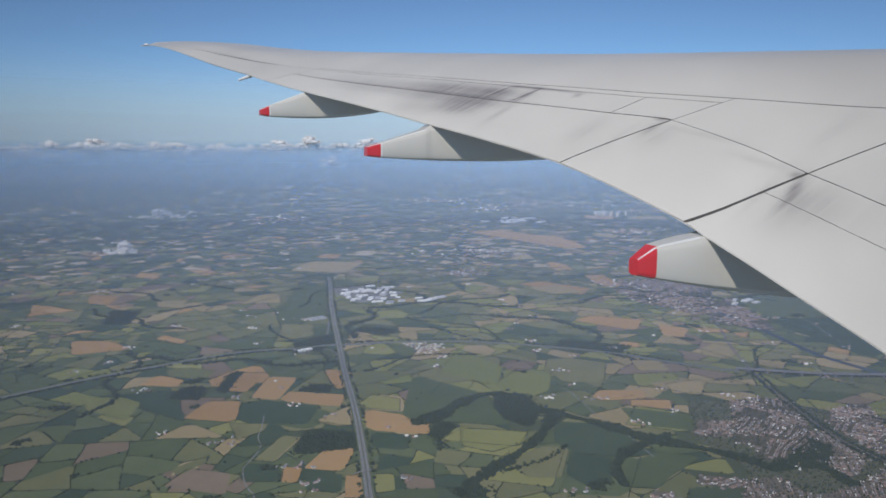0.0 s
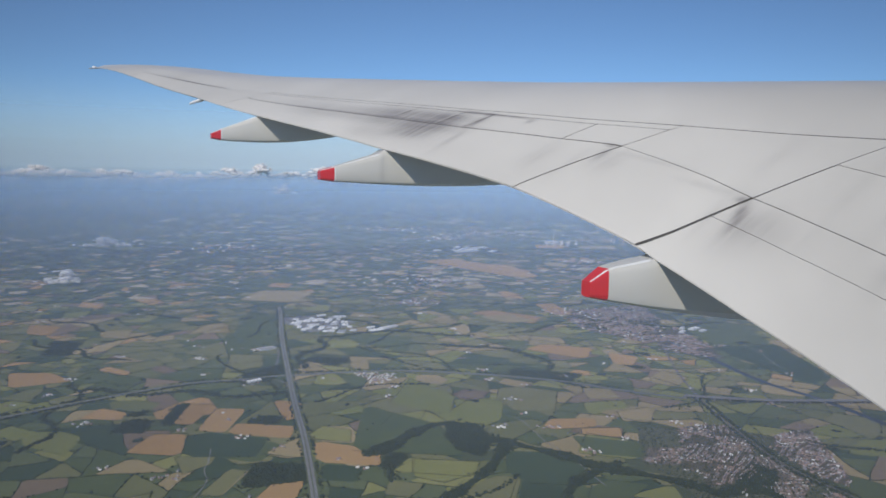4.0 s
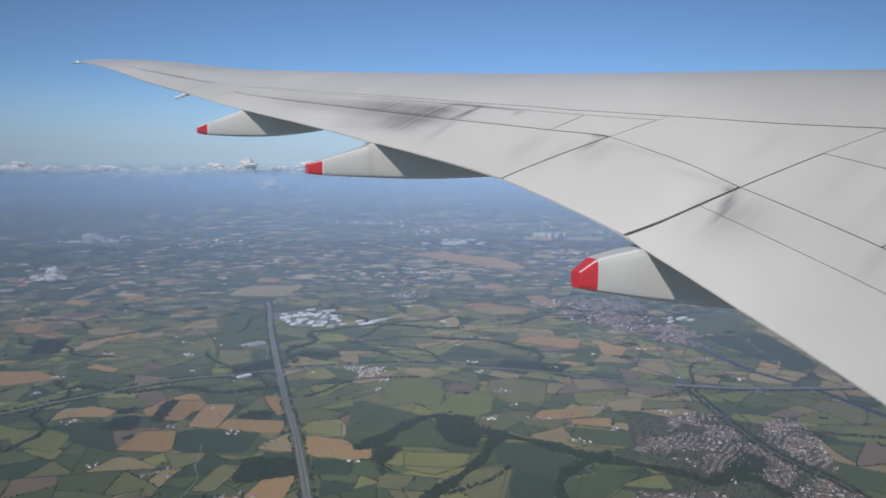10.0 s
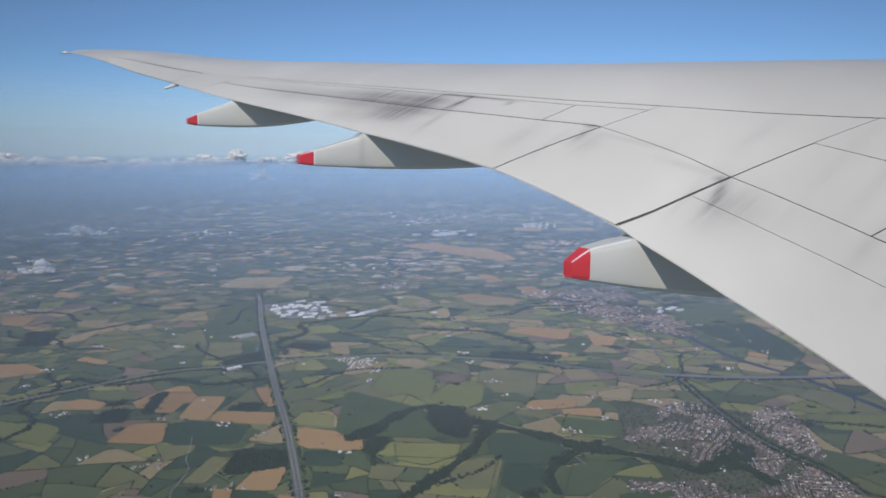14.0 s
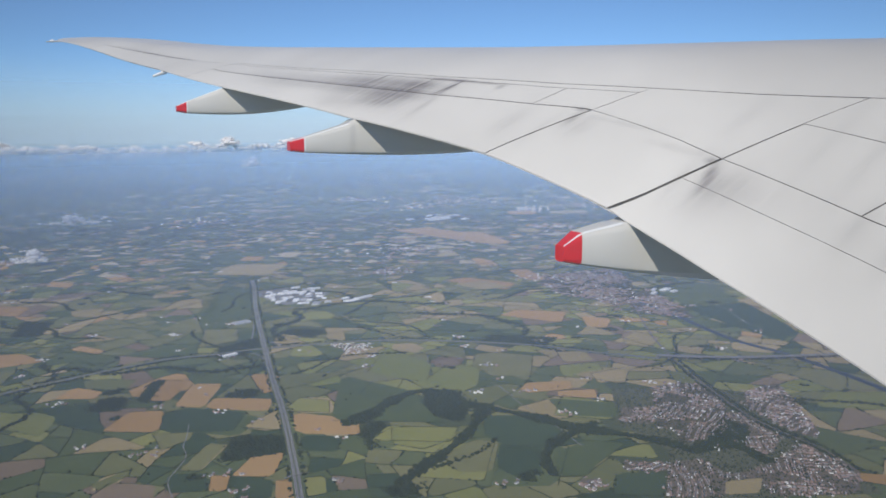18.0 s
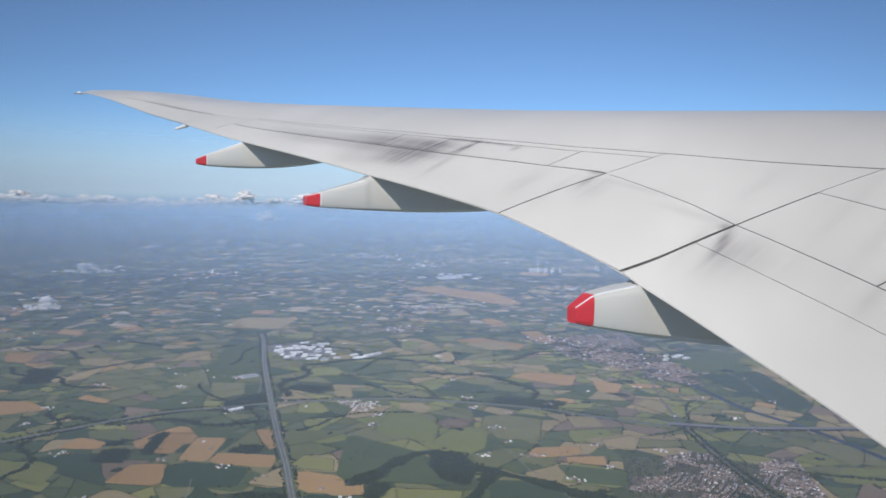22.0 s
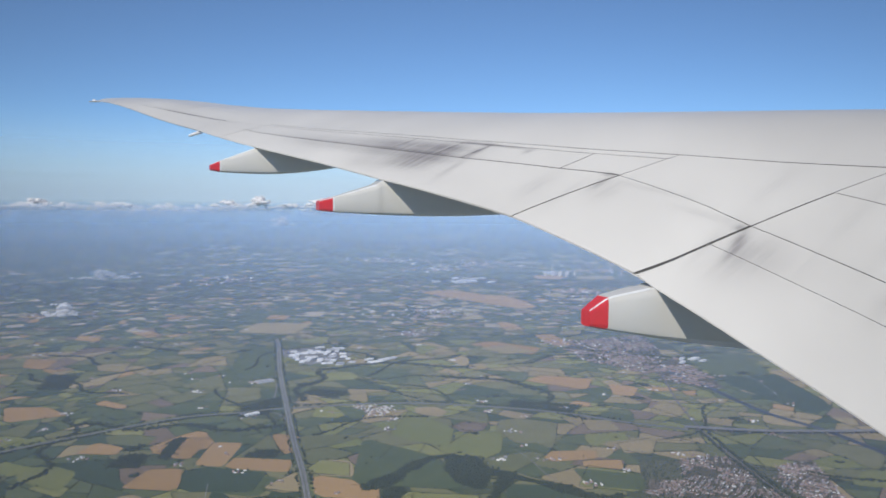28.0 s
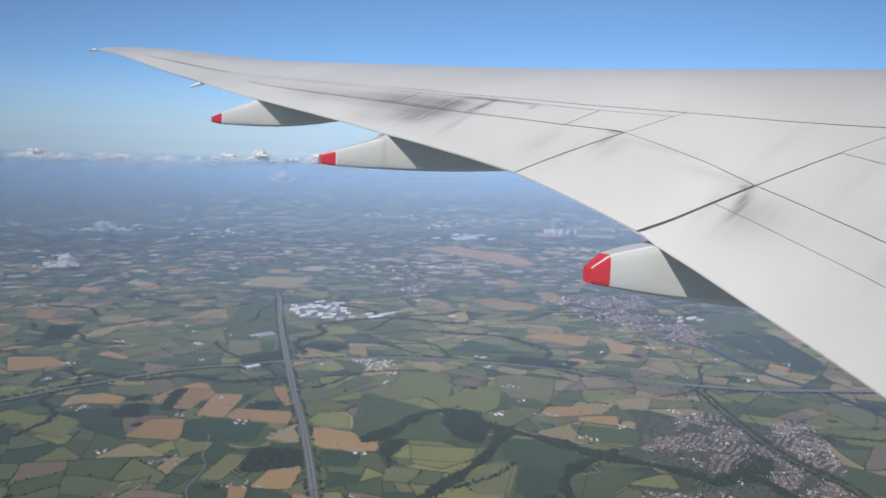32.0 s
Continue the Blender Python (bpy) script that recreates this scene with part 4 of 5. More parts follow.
def town_spots(poly, density, turn0, scale, step, sparse=-1.0, streets=None):
    """Short terraces and pairs of houses along both sides of bent streets; neighbouring blocks stand square to one another."""
    xs, ys = [p[0] for p in poly], [p[1] for p in poly]
    cx, cy = centre_of(poly)
    reach = 0.5 * math.hypot(max(xs) - min(xs), max(ys) - min(ys)) + 2
    pitch, out = 2.5 * scale / density, []
    for block in (0, 1):
        turn = turn0 + block * math.pi / 2
        c, s = math.cos(turn), math.sin(turn)
        v = -reach
        while v < reach:
            v += pitch * rng.uniform(0.8, 1.25)
            u, last = -reach, None
            while u < reach:
                long = scale * rng.choice((0.5, 0.5, 0.6, 0.9, 0.9, 1.3))
                u += long + scale * rng.uniform(0.12, 0.5)
                bend = 6.5 * scale * noise.noise((u / step / 1.1, v / step / 1.6, 2.5 + block))
                x, y = cx + u * c - (v + bend) * s, cy + u * s + (v + bend) * c
                here = (noise.noise((x / step * 1.6, y / step * 1.6, 9.5)) > 0) == bool(block)
                ok = here and inside((x + rng.gauss(0, step * 0.04), y + rng.gauss(0, step * 0.04)), poly) and noise.noise((x / step * 1.7, y / step * 1.7, 3.1)) > max(sparse, -0.22)
                if ok and streets is not None and last:
                    streets.append((last, (x, y)))
                last = (x, y) if ok else None
                if not ok or near_road((x, y), [RAIL_LINE, CANAL_LINE, CROSS_LINE], 1.4):
                    continue
                for side in (-1, 1):
                    if rng.random() < 0.16:
                        continue
                    off = side * scale * 0.48 + rng.gauss(0, 0.05)
                    deep = scale * rng.uniform(0.17, 0.25)
                    out.append((x - off * s, y + off * c, turn + rng.gauss(0, 0.06), long * 0.5, deep, scale * rng.uniform(0.26, 0.42)))
    return out


RAIL_LINE = strip(RAILWAY, 1.0, 0, 3.0)[2]
yard = tagged(linked("town_ground", [(x, y, 0.045) for x, y in TOWN], [tuple(range(len(TOWN)))], land_material("town_gardens", (0.080, 0.098, 0.060), (0.15, 0.155, 0.10), 1.5, scale=0.3)), "gardens and streets of a small town", "town", kind="structure")
MAT_STREET = land_material("streets_and_gardens", (0.118, 0.110, 0.082), (0.23, 0.192, 0.16), 2.2, scale=0.6)
QUARTERS = [
    ([(178.4, 223.1), (189.3, 216.6), (177.5, 203.5), (167.6, 210.6)], 2.0, 0.5, 0.0, "new estate of red-roofed brick houses"),
    ([(203.4, 236.1), (216.2, 235.2), (225.7, 229.0), (210.7, 202.5), (197.3, 188.1), (181.5, 185.0), (172.9, 185.7), (180.1, 196.1), (175.7, 200.6), (189.7, 216.5)], 0.95, 0.6, 0.06, "small brick houses with gardens in a country town"),
    ([(232.9, 215.8), (252.1, 216.7), (221.9, 171.9), (216.1, 170.0), (214.4, 180.1), (220.2, 203.7)], 1.0, 2.1, 0.05, "brick houses beyond the railway line"),
]
QUARTERS += [
    ([(209.7, 201.6), (211.8, 191.3), (207.7, 176.2), (194.4, 167.2), (186.0, 169.0), (192.3, 181.1)], 0.6, 1.2, 0.10, "scattered houses beside the railway"),
    ([(159.1, 175.6), (169.7, 174.6), (170.0, 161.1), (185.8, 161.2), (209.1, 168.8), (209.5, 160.1), (206.4, 146.0), (192.3, 135.5), (170.5, 145.6), (174.0, 155.8), (167.0, 159.0), (158.3, 151.3), (143.1, 158.4)], 0.9, 0.9, 0.09, "town centre of brick houses and pale shops"),
    ([(148.1, 183.7), (159.7, 176.3), (155.3, 171.3), (143.6, 178.1)], 1.0, 0.1, 0.08, "row of houses along a lane"),
    ([(128.4, 178.8), (134.2, 176.1), (131.2, 171.4), (125.2, 174.2)], 0.8, 0.2, 0.1, "small hamlet among fields"),
]
for k, (poly, density, turn, pale, label) in enumerate(QUARTERS):
    v = [(x, y, 0.056 + 0.004 * (k % 2)) for x, y in rounded(poly, rng)]
    tagged(linked("quarter_ground", v, [tuple(range(len(v)))], MAT_STREET, yard), kind="stuff")
    streets = []
    rooftops("town_quarter", town_spots(poly, min(1.15, 0.75 + 0.2 * density), turn, 0.8, 16, streets=streets), label, pale + 0.07)
    v, f = [], []
    for (x0, y0), (x1, y1) in streets:
        far = max(math.dist((x0, y0), (x1, y1)), 0.01)
        nx, ny = -(y1 - y0) / far * 0.13, (x1 - x0) / far * 0.13
        f.append(tuple(range(len(v), len(v) + 4)))
        v += [(x0 - nx, y0 - ny, 0.068), (x1 - nx, y1 - ny, 0.068), (x1 + nx, y1 + ny, 0.068), (x0 + nx, y0 + ny, 0.068)]
    if v:
        tagged(linked("streets", v, f, MAT_ASPHALT, yard), kind="stuff")
for poly, pale, label in ((FAR_TOWN, 0.07, "distant town of brick terraces and pale sheds"), (MILL_TOWN, 0.1, "grey works and terraces beside a canal"), (EAST_TOWN, 0.1, "brick terraces of a riverside town")):
    v = [(x, y, 0.056) for x, y in rounded(poly, rng)]
    tagged(linked("quarter_ground", v, [tuple(range(len(v)))], MAT_STREET, yard), kind="stuff")
    rooftops("town_quarter", town_spots(poly, 0.75, 0.2, 1.25, 30, -0.25), label, pale)
PARK = [(107, 359), (126, 352), (119, 326), (112, 336)]
rooftops("lodge_park", town_spots(PARK, 1.0, 0.3, 1.0, 20), "dense park of small pale lodges", 0.5)


spots = []
for _ in range(190):
    d, a = 190 + 760 * rng.random() ** 0.7, HEADING + rng.uniform(-0.6, 0.6)
    fx, fy, turn = d * math.sin(a), d * math.cos(a), rng.uniform(0, math.pi)
    for _ in range(rng.choice((2, 3, 4, 6, 10))):
        s = rng.uniform(0.8, 1.5)
        spots.append((fx + rng.gauss(0, 1.6), fy + rng.gauss(0, 1.3), turn + rng.choice((0, math.pi / 2)), 0.45 * s, 0.26 * s, 0.35 * s))
rooftops("farmsteads", [p for p in spots if not near_road(p, [ROAD_LINE], 3)], "scattered farmhouses and barns among fields", 0.5)
spots = []
for _ in range(15):
    d, a = 520 + 900 * rng.random(), HEADING + rng.uniform(-0.55, 0.6)
    fx, fy, spread = d * math.sin(a), d * math.cos(a), rng.uniform(6, 26) * d / 700
    for _ in range(rng.randint(20, 110)):
        s = rng.uniform(0.8, 1.8) * d / 550
        spots.append((fx + rng.gauss(0, spread), fy + rng.gauss(0, spread * 0.8), rng.uniform(0, 3.1), 0.5 * s, 0.3 * s, 0.4 * s))
rooftops("distant_villages", spots, "far villages with pale roofs", 0.2)


def shed(x, y, turn, w, d, h, group):
    ob = thing("industrial_shed", 0, 0, 0, "long white-roofed industrial shed", "warehouse", group)
    bm = bmesh.new()
    box(bm, -w / 2, -d / 2, 0, w / 2, d / 2, h)
    part("wall", bm, MAT_SHED_WALL, ob)
    bm = bmesh.new()
    bays = max(1, int(d / 1.6))
    for k in range(bays):
        y0, y1 = -d / 2 + d * k / bays, -d / 2 + d * (k + 1) / bays
        ym, top = (y0 + y1) / 2, h + 0.16
        q = [bm.verts.new(p) for p in ((-w / 2, y0, h), (w / 2, y0, h), (w / 2, y1, h), (-w / 2, y1, h), (-w / 2, ym, top), (w / 2, ym, top))]
        for f in ((0, 1, 5, 4), (2, 3, 4, 5), (0, 4, 3), (1, 2, 5)):
            bm.faces.new([q[i] for i in f])
    part("roof", bm, MAT_SHED_ROOF, ob)
    ob.matrix_basis = pose(x, y, 0, 0, 0, turn)


linked("yard", [(101, 494, 0.06), (104, 511, 0.06), (126, 512, 0.06), (146, 482, 0.06), (134, 466, 0.06), (111, 458, 0.06)], [(0, 1, 2, 3, 4, 5)], MAT_YARD, ground)
for row in range(7):
    for col in range(6):
        u, w = (col + 0.5) / 6, (row + 0.5) / 7
        x = 105 + 33 * u + 4 * w + rng.gauss(0, 1.2)
        y = 461 + 42 * w - 14 * u * (1 - w) + rng.gauss(0, 1.5)
        if rng.random() < 0.86:
            shed(x, y, 70 + rng.gauss(0, 6), rng.uniform(3.4, 7.2), rng.uniform(2.4, 5.2), rng.uniform(0.4, 0.75), "industrial estate")
for x, y, w, d in ((150, 450, 9, 5), (157, 455, 6, 4), (163, 458, 7, 3.5), (149, 459, 5, 3), (77.6, 424, 9.5, 5), (60, 360, 7, 2.5), (130, 508, 6, 3), (141, 500, 7, 3)):
    shed(x, y, 12 + rng.gauss(0, 8), w, d, 0.9, "outlying sheds")
for x, y, w, d in ((342.5, 386.4, 9, 4), (328.5, 380.9, 6, 3), (343.6, 379.8, 5, 3), (336, 390, 6, 2.5)):
    shed(x, y, 30 + rng.gauss(0, 10), w, d, 1.0, "mill sheds")
for k in range(14):
    shed(372 + 8 * (k % 5) + rng.gauss(0, 1), 236 + 6 * (k // 5) + rng.gauss(0, 1), 20 + rng.gauss(0, 5), rng.uniform(4, 7.5), rng.uniform(2.5, 4.5), 0.8, "riverside estate")
for _ in range(16):
    shed(407 + rng.gauss(0, 18), 873 + rng.gauss(0, 22), rng.uniform(0, 90), rng.uniform(6, 16), rng.uniform(5, 9), 1.5, "distant sheds")

# ---- power station far off ----
MAT_PALE = plain("pale_concrete", (0.46, 0.43, 0.41), 0.9, vary=0.1, scale=0.1)
power = thing("power_station", 550, 905, 0, "distant power station with pale cooling towers and one tall chimney", "power station")
for k in range(8):
    x, y = 540 + 7 * (k % 4) + (19 if k > 3 else 0), 900 - 6 * (k % 4) + (9 if k > 3 else 0)
    v, f = [], []
    for i in range(9):
        h = i / 8
        r = 2.0 * (0.62 + 0.38 * ((h - 0.75) / 0.75) ** 2)
        v += [(x + r * math.cos(a * math.pi / 9), y + r * math.sin(a * math.pi / 9), 6.4 * h) for a in range(18)]
    for i in range(8):
        f += [(i * 18 + a, i * 18 + (a + 1) % 18, (i + 1) * 18 + (a + 1) % 18, (i + 1) * 18 + a) for a in range(18)]
    linked("cooling_tower", v, f, MAT_PALE, power, True)
bm = bmesh.new()
bmesh.ops.create_cone(bm, cap_ends=True, segments=14, radius1=0.9, radius2=0.55, depth=14.6, matrix=Matrix.Translation((556, 910, 7.5)))
part("chimney", bm, MAT_PALE, power)
bm = bmesh.new()
box(bm, 548, 912, 0, 566, 920, 4)
part("boiler_house", bm, MAT_SHED_WALL, power)

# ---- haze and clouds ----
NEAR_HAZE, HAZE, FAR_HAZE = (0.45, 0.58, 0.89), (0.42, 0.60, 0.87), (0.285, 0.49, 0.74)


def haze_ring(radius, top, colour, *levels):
    """A ring of sheets standing in for haze: the half away from the sun is lit on its inner side, the sunward half
    shines through.
    """
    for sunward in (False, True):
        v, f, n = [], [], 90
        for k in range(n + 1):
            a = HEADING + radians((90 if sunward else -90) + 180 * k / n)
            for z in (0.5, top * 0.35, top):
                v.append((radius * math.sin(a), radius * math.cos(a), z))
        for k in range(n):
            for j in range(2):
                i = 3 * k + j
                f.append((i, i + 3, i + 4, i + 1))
        tagged(linked("haze_backdrop", v, f, haze_material("haze", colour, *levels, sunward)), "tinted see-through sheet standing in for haze over the distant land", "haze", kind="structure")


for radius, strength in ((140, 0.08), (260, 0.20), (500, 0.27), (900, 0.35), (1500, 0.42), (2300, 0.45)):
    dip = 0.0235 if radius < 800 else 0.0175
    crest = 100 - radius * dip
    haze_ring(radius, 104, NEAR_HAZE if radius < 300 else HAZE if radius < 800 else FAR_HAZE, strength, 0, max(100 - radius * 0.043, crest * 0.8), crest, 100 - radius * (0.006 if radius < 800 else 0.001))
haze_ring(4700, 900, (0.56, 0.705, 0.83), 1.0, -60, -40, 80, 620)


# unseen haze-coloured sheet added below, to turn the underside's bounce light bluer
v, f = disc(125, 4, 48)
tagged(linked("haze_backdrop", [(x, y, 1.5) for x, y, _ in v], f, haze_material("underside_bounce", NEAR_HAZE, 0.3, -9, -5, 90, 100)), "unseen bluish sheet added to tint the bounce light under the aircraft", "haze", kind="structure")
bm = bmesh.new()
bmesh.ops.create_icosphere(bm, subdivisions=2, radius=1.0)
BALL_V = np.array([v.co[:] for v in bm.verts])
BALL_F = np.array([[v.index for v in f.verts] for f in bm.faces])
bm.free()


def cloud(bearing, distance, z, width, height, mat, label, group):
    """A cumulus heap: many uneven puffs, flat below and domed above."""
    gen = np.random.default_rng(int(distance * 7 + (bearing + 90) * 1000 + width))
    a = HEADING + radians(bearing)
    c = np.array((distance * math.sin(a), distance * math.cos(a), z))
    across = np.array((math.cos(a), -math.sin(a), 0))
    away = np.array((math.sin(a), math.cos(a), 0))
    vs, fs, base = [], [], 0
    for k in range(int(14 + 5 * width / max(height, 1))):
        u = gen.normal(0, 0.25)
        lift = max(0.05, 1 - (u / 0.6) ** 2) * (0.55 + 0.45 * math.sin(u * 11 + bearing * 3))
        h = gen.uniform(0, 1) ** 1.3 * lift
        r = height * gen.uniform(0.12, 0.27) * (0.5 + 0.7 * lift)
        p = c + across * u * width + away * gen.normal(0, 0.15) * width + np.array((0, 0, h * height))
        wob = 1 + gen.uniform(-0.13, 0.14, (len(BALL_V), 1))
        vs.append(BALL_V * wob * (r * 1.9, r * 1.3, r * 0.85) + p)
        fs.append(BALL_F + base)
        base += len(BALL_V)
        # shreds round each puff, trailing off to the sides
        for _ in range(6):
            q = gen.normal(0, 1, 3)
            q = q / np.linalg.norm(q) * gen.uniform(0.9, 1.9) * (r * 2.2, r * 2.2, r * 0.9)
            e = r * gen.uniform(0.12, 0.34)
            vs.append(ICO_V * (1 + gen.uniform(-0.3, 0.3, (len(ICO_V), 1))) * (e * 2.0, e * 2.0, e) + p + q)
            fs.append(ICO_F + base)
            base += len(ICO_V)
    v, f = np.concatenate(vs), np.concatenate(fs)
    return tagged(linked("cloud", v.tolist(), f.tolist(), mat, smooth=True), label, "cloud", group)


gen = random.Random(5)
b = -38.0
while b < 38:
    w = gen.uniform(70, 230)
    cloud(b, 1700 + gen.uniform(-40, 40), gen.uniform(63, 82), w, gen.choice((11, 13, 16, 19, 23, 27)) * (0.6 + w / 400), MAT_CLOUD,
          "small white cumulus in a row along the horizon", "horizon clouds")
    b += gen.uniform(0.7, 1.6)
cloud(-24.2, 940, 11, 66, 9, MAT_WISP, "low thin white cloud over fields", "low clouds")
cloud(-27.2, 700, 5, 27, 8, MAT_WISP, "low thin white cloud over fields", "low clouds")
cloud(-12.7, 1350, 56, 36, 14, MAT_WISP, "low thin white cloud over fields", "low clouds")


# ---- the cabin window ----
def pane_material():
    """Scratched acrylic: nearly clear, a thin scatter of light and a few soft specks of dirt."""
    m, n, l, b = material("scratched_acrylic")
    out = n["Material Output"]
    vor, geo = n.new("ShaderNodeTexVoronoi"), n.new("ShaderNodeNewGeometry")
    vor.inputs["Scale"].default_value = 11.0
    l.new(geo.outputs["Position"], vor.inputs["Vector"])
    own = n.new("ShaderNodeSeparateColor")
    l.new(vor.outputs["Color"], own.inputs[0])
    spot = n.new("ShaderNodeMapRange")
    spot.interpolation_type = "SMOOTHSTEP"
    l.new(vor.outputs["Distance"], spot.inputs["Value"])
    for slot, v in (("From Min", 0.0), ("From Max", 0.07), ("To Min", 1.0), ("To Max", 0.0)):
        spot.inputs[slot].default_value = v
    specks = mathnode(n, l, "MULTIPLY", spot.outputs["Result"], mathnode(n, l, "GREATER_THAN", own.outputs[0], 0.6))
    veil = mathnode(n, l, "ADD", mathnode(n, l, "MULTIPLY", noise_of(n, l, 4.0, 2.0), 0.014), 0.022)
    # vignette painted into the pane's tint: darker away from the middle of the view
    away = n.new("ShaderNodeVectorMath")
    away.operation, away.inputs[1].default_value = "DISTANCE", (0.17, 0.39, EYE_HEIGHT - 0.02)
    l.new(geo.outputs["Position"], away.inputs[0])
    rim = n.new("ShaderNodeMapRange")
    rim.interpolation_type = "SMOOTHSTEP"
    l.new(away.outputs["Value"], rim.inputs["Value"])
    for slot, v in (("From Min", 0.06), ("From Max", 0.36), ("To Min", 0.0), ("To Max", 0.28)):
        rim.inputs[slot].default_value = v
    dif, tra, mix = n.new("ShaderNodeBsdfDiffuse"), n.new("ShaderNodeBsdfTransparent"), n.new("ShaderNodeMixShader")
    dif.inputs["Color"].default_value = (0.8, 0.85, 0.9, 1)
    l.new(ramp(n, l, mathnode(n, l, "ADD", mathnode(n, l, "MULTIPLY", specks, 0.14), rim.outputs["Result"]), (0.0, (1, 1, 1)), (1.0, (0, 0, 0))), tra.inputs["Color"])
    l.new(veil, mix.inputs["Fac"])
    l.new(tra.outputs[0], mix.inputs[1])
    l.new(dif.outputs[0], mix.inputs[2])
    l.new(mix.outputs[0], out.inputs["Surface"])
    n.remove(b)
    return m


window = thing("cabin_window", 0.16, 0.38, EYE_HEIGHT - 0.5, "clear scratched acrylic aircraft window pane with dirt specks", "window")
v, f = [], []
for k in range(40):
    a = 2 * math.pi * k / 40
    u = 0.62 * math.copysign(abs(math.cos(a)) ** 0.6, math.cos(a))
    w = 0.48 * math.copysign(abs(math.sin(a)) ** 0.6, math.sin(a))
    v.append((0.17 + u * math.cos(HEADING), 0.39 - u * math.sin(HEADING), EYE_HEIGHT - 0.02 + w))
f.append(tuple(range(40)))
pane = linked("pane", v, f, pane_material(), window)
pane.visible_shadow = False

# ---- the wing ----
# o: metres outboard of the camera; c: share of the chord, 0 at the trailing edge, 1 at the leading edge
TIP = 25.3
TE_RISE = (-4.972340e-06, 3.115808e-04, -6.309312e-03, 3.328689e-02, 0.4765154, -4.501885)
CAMBER = (-9.414753e-05, 4.633492e-03, -8.223484e-02, 0.7039021)


def trailing(o):
    return 8.17 - 0.34 * o if o > 7.3 else 5.688 + 0.22 * (7.3 - o)


def leading(o):
    x = 17.4 - 0.637 * o
    if o > 21.5:
        x -= 0.115 * (o - 21.5) ** 1.6
    return max(x, trailing(o) + 0.12)


def droop(o):
    """The flaps and the aileron hang a little off the smooth line of the trailing edge."""
    return float(np.interp(o, (4.3, 5.2, 6.0, 7.2, 7.4, 8.2, 9.2, 9.4, 10.6, 12.0, 14.0, 16.5, 18.3, 20.5, 25.0),
                           (0.045, 0.015, -0.01, 0.005, 0.045, 0.055, 0.075, 0.065, 0.02, -0.01, 0.02, 0.04, 0.065, 0.01, 0.0)))


def crown(o, c):
    """The forward skin rides a little above or below the smooth camber."""
    k = min(1.0, max(0.0, (c - 0.27) / 0.33))
    return float(np.interp(o, (8, 9.5, 11, 12.5, 14, 15.5, 17, 18.5, 20, 21.5, 23, 25.3), (0.02, 0.005, 0.0, 0.01, 0.04, 0.06, 0.05, 0.005, -0.055, -0.075, -0.025, 0.06))) * k * k * (3 - 2 * k)


def upper(o, c):
    t, m = trailing(o), 0.72
    chord = leading(o) - t
    g = 1 - (1 - c / m) ** 2 if c < m else 1 - ((c - m) / (1 - m)) ** 2 * 0.55
    return Vector((t + c * chord, o, EYE_HEIGHT + float(np.polyval(TE_RISE, o)) + float(np.polyval(CAMBER, o)) * chord * g + droop(o) * max(0.0, 1 - c / 0.2) + crown(o, c)))


def lower(o, c):
    chord = leading(o) - trailing(o)
    depth = 0.016 + chord * 0.50 * min(c, 0.72) * (1 - c) ** 0.7 * (1 if o < 22 else max(0.3, 1 - (o - 22) / 4))
    p = upper(o, c)
    return Vector((p.x, p.y, p.z - depth))


def seam(o):
    return float(np.interp(o, (2, 6, 8.2, 9.7, 11.6, 14, 17, 20, 22.5, 25.3), (0.355, 0.31, 0.275, 0.25, 0.236, 0.238, 0.228, 0.205, 0.18, 0.16)))


def hinge(o):
    return float(np.interp(o, (2, 5.1, 6.8, 8.8, 9.6, 11.3, 13.7, 17, 18.6, 22.2, 25.3), (0.108, 0.122, 0.139, 0.177, 0.161, 0.141, 0.131, 0.118, 0.185, 0.13, 0.10)))


wing = thing("aircraft_wing", 9.0, 3.0, EYE_HEIGHT - 2.2, "light grey airliner wing with soot-streaked flaps and raked tip", "aircraft wing")


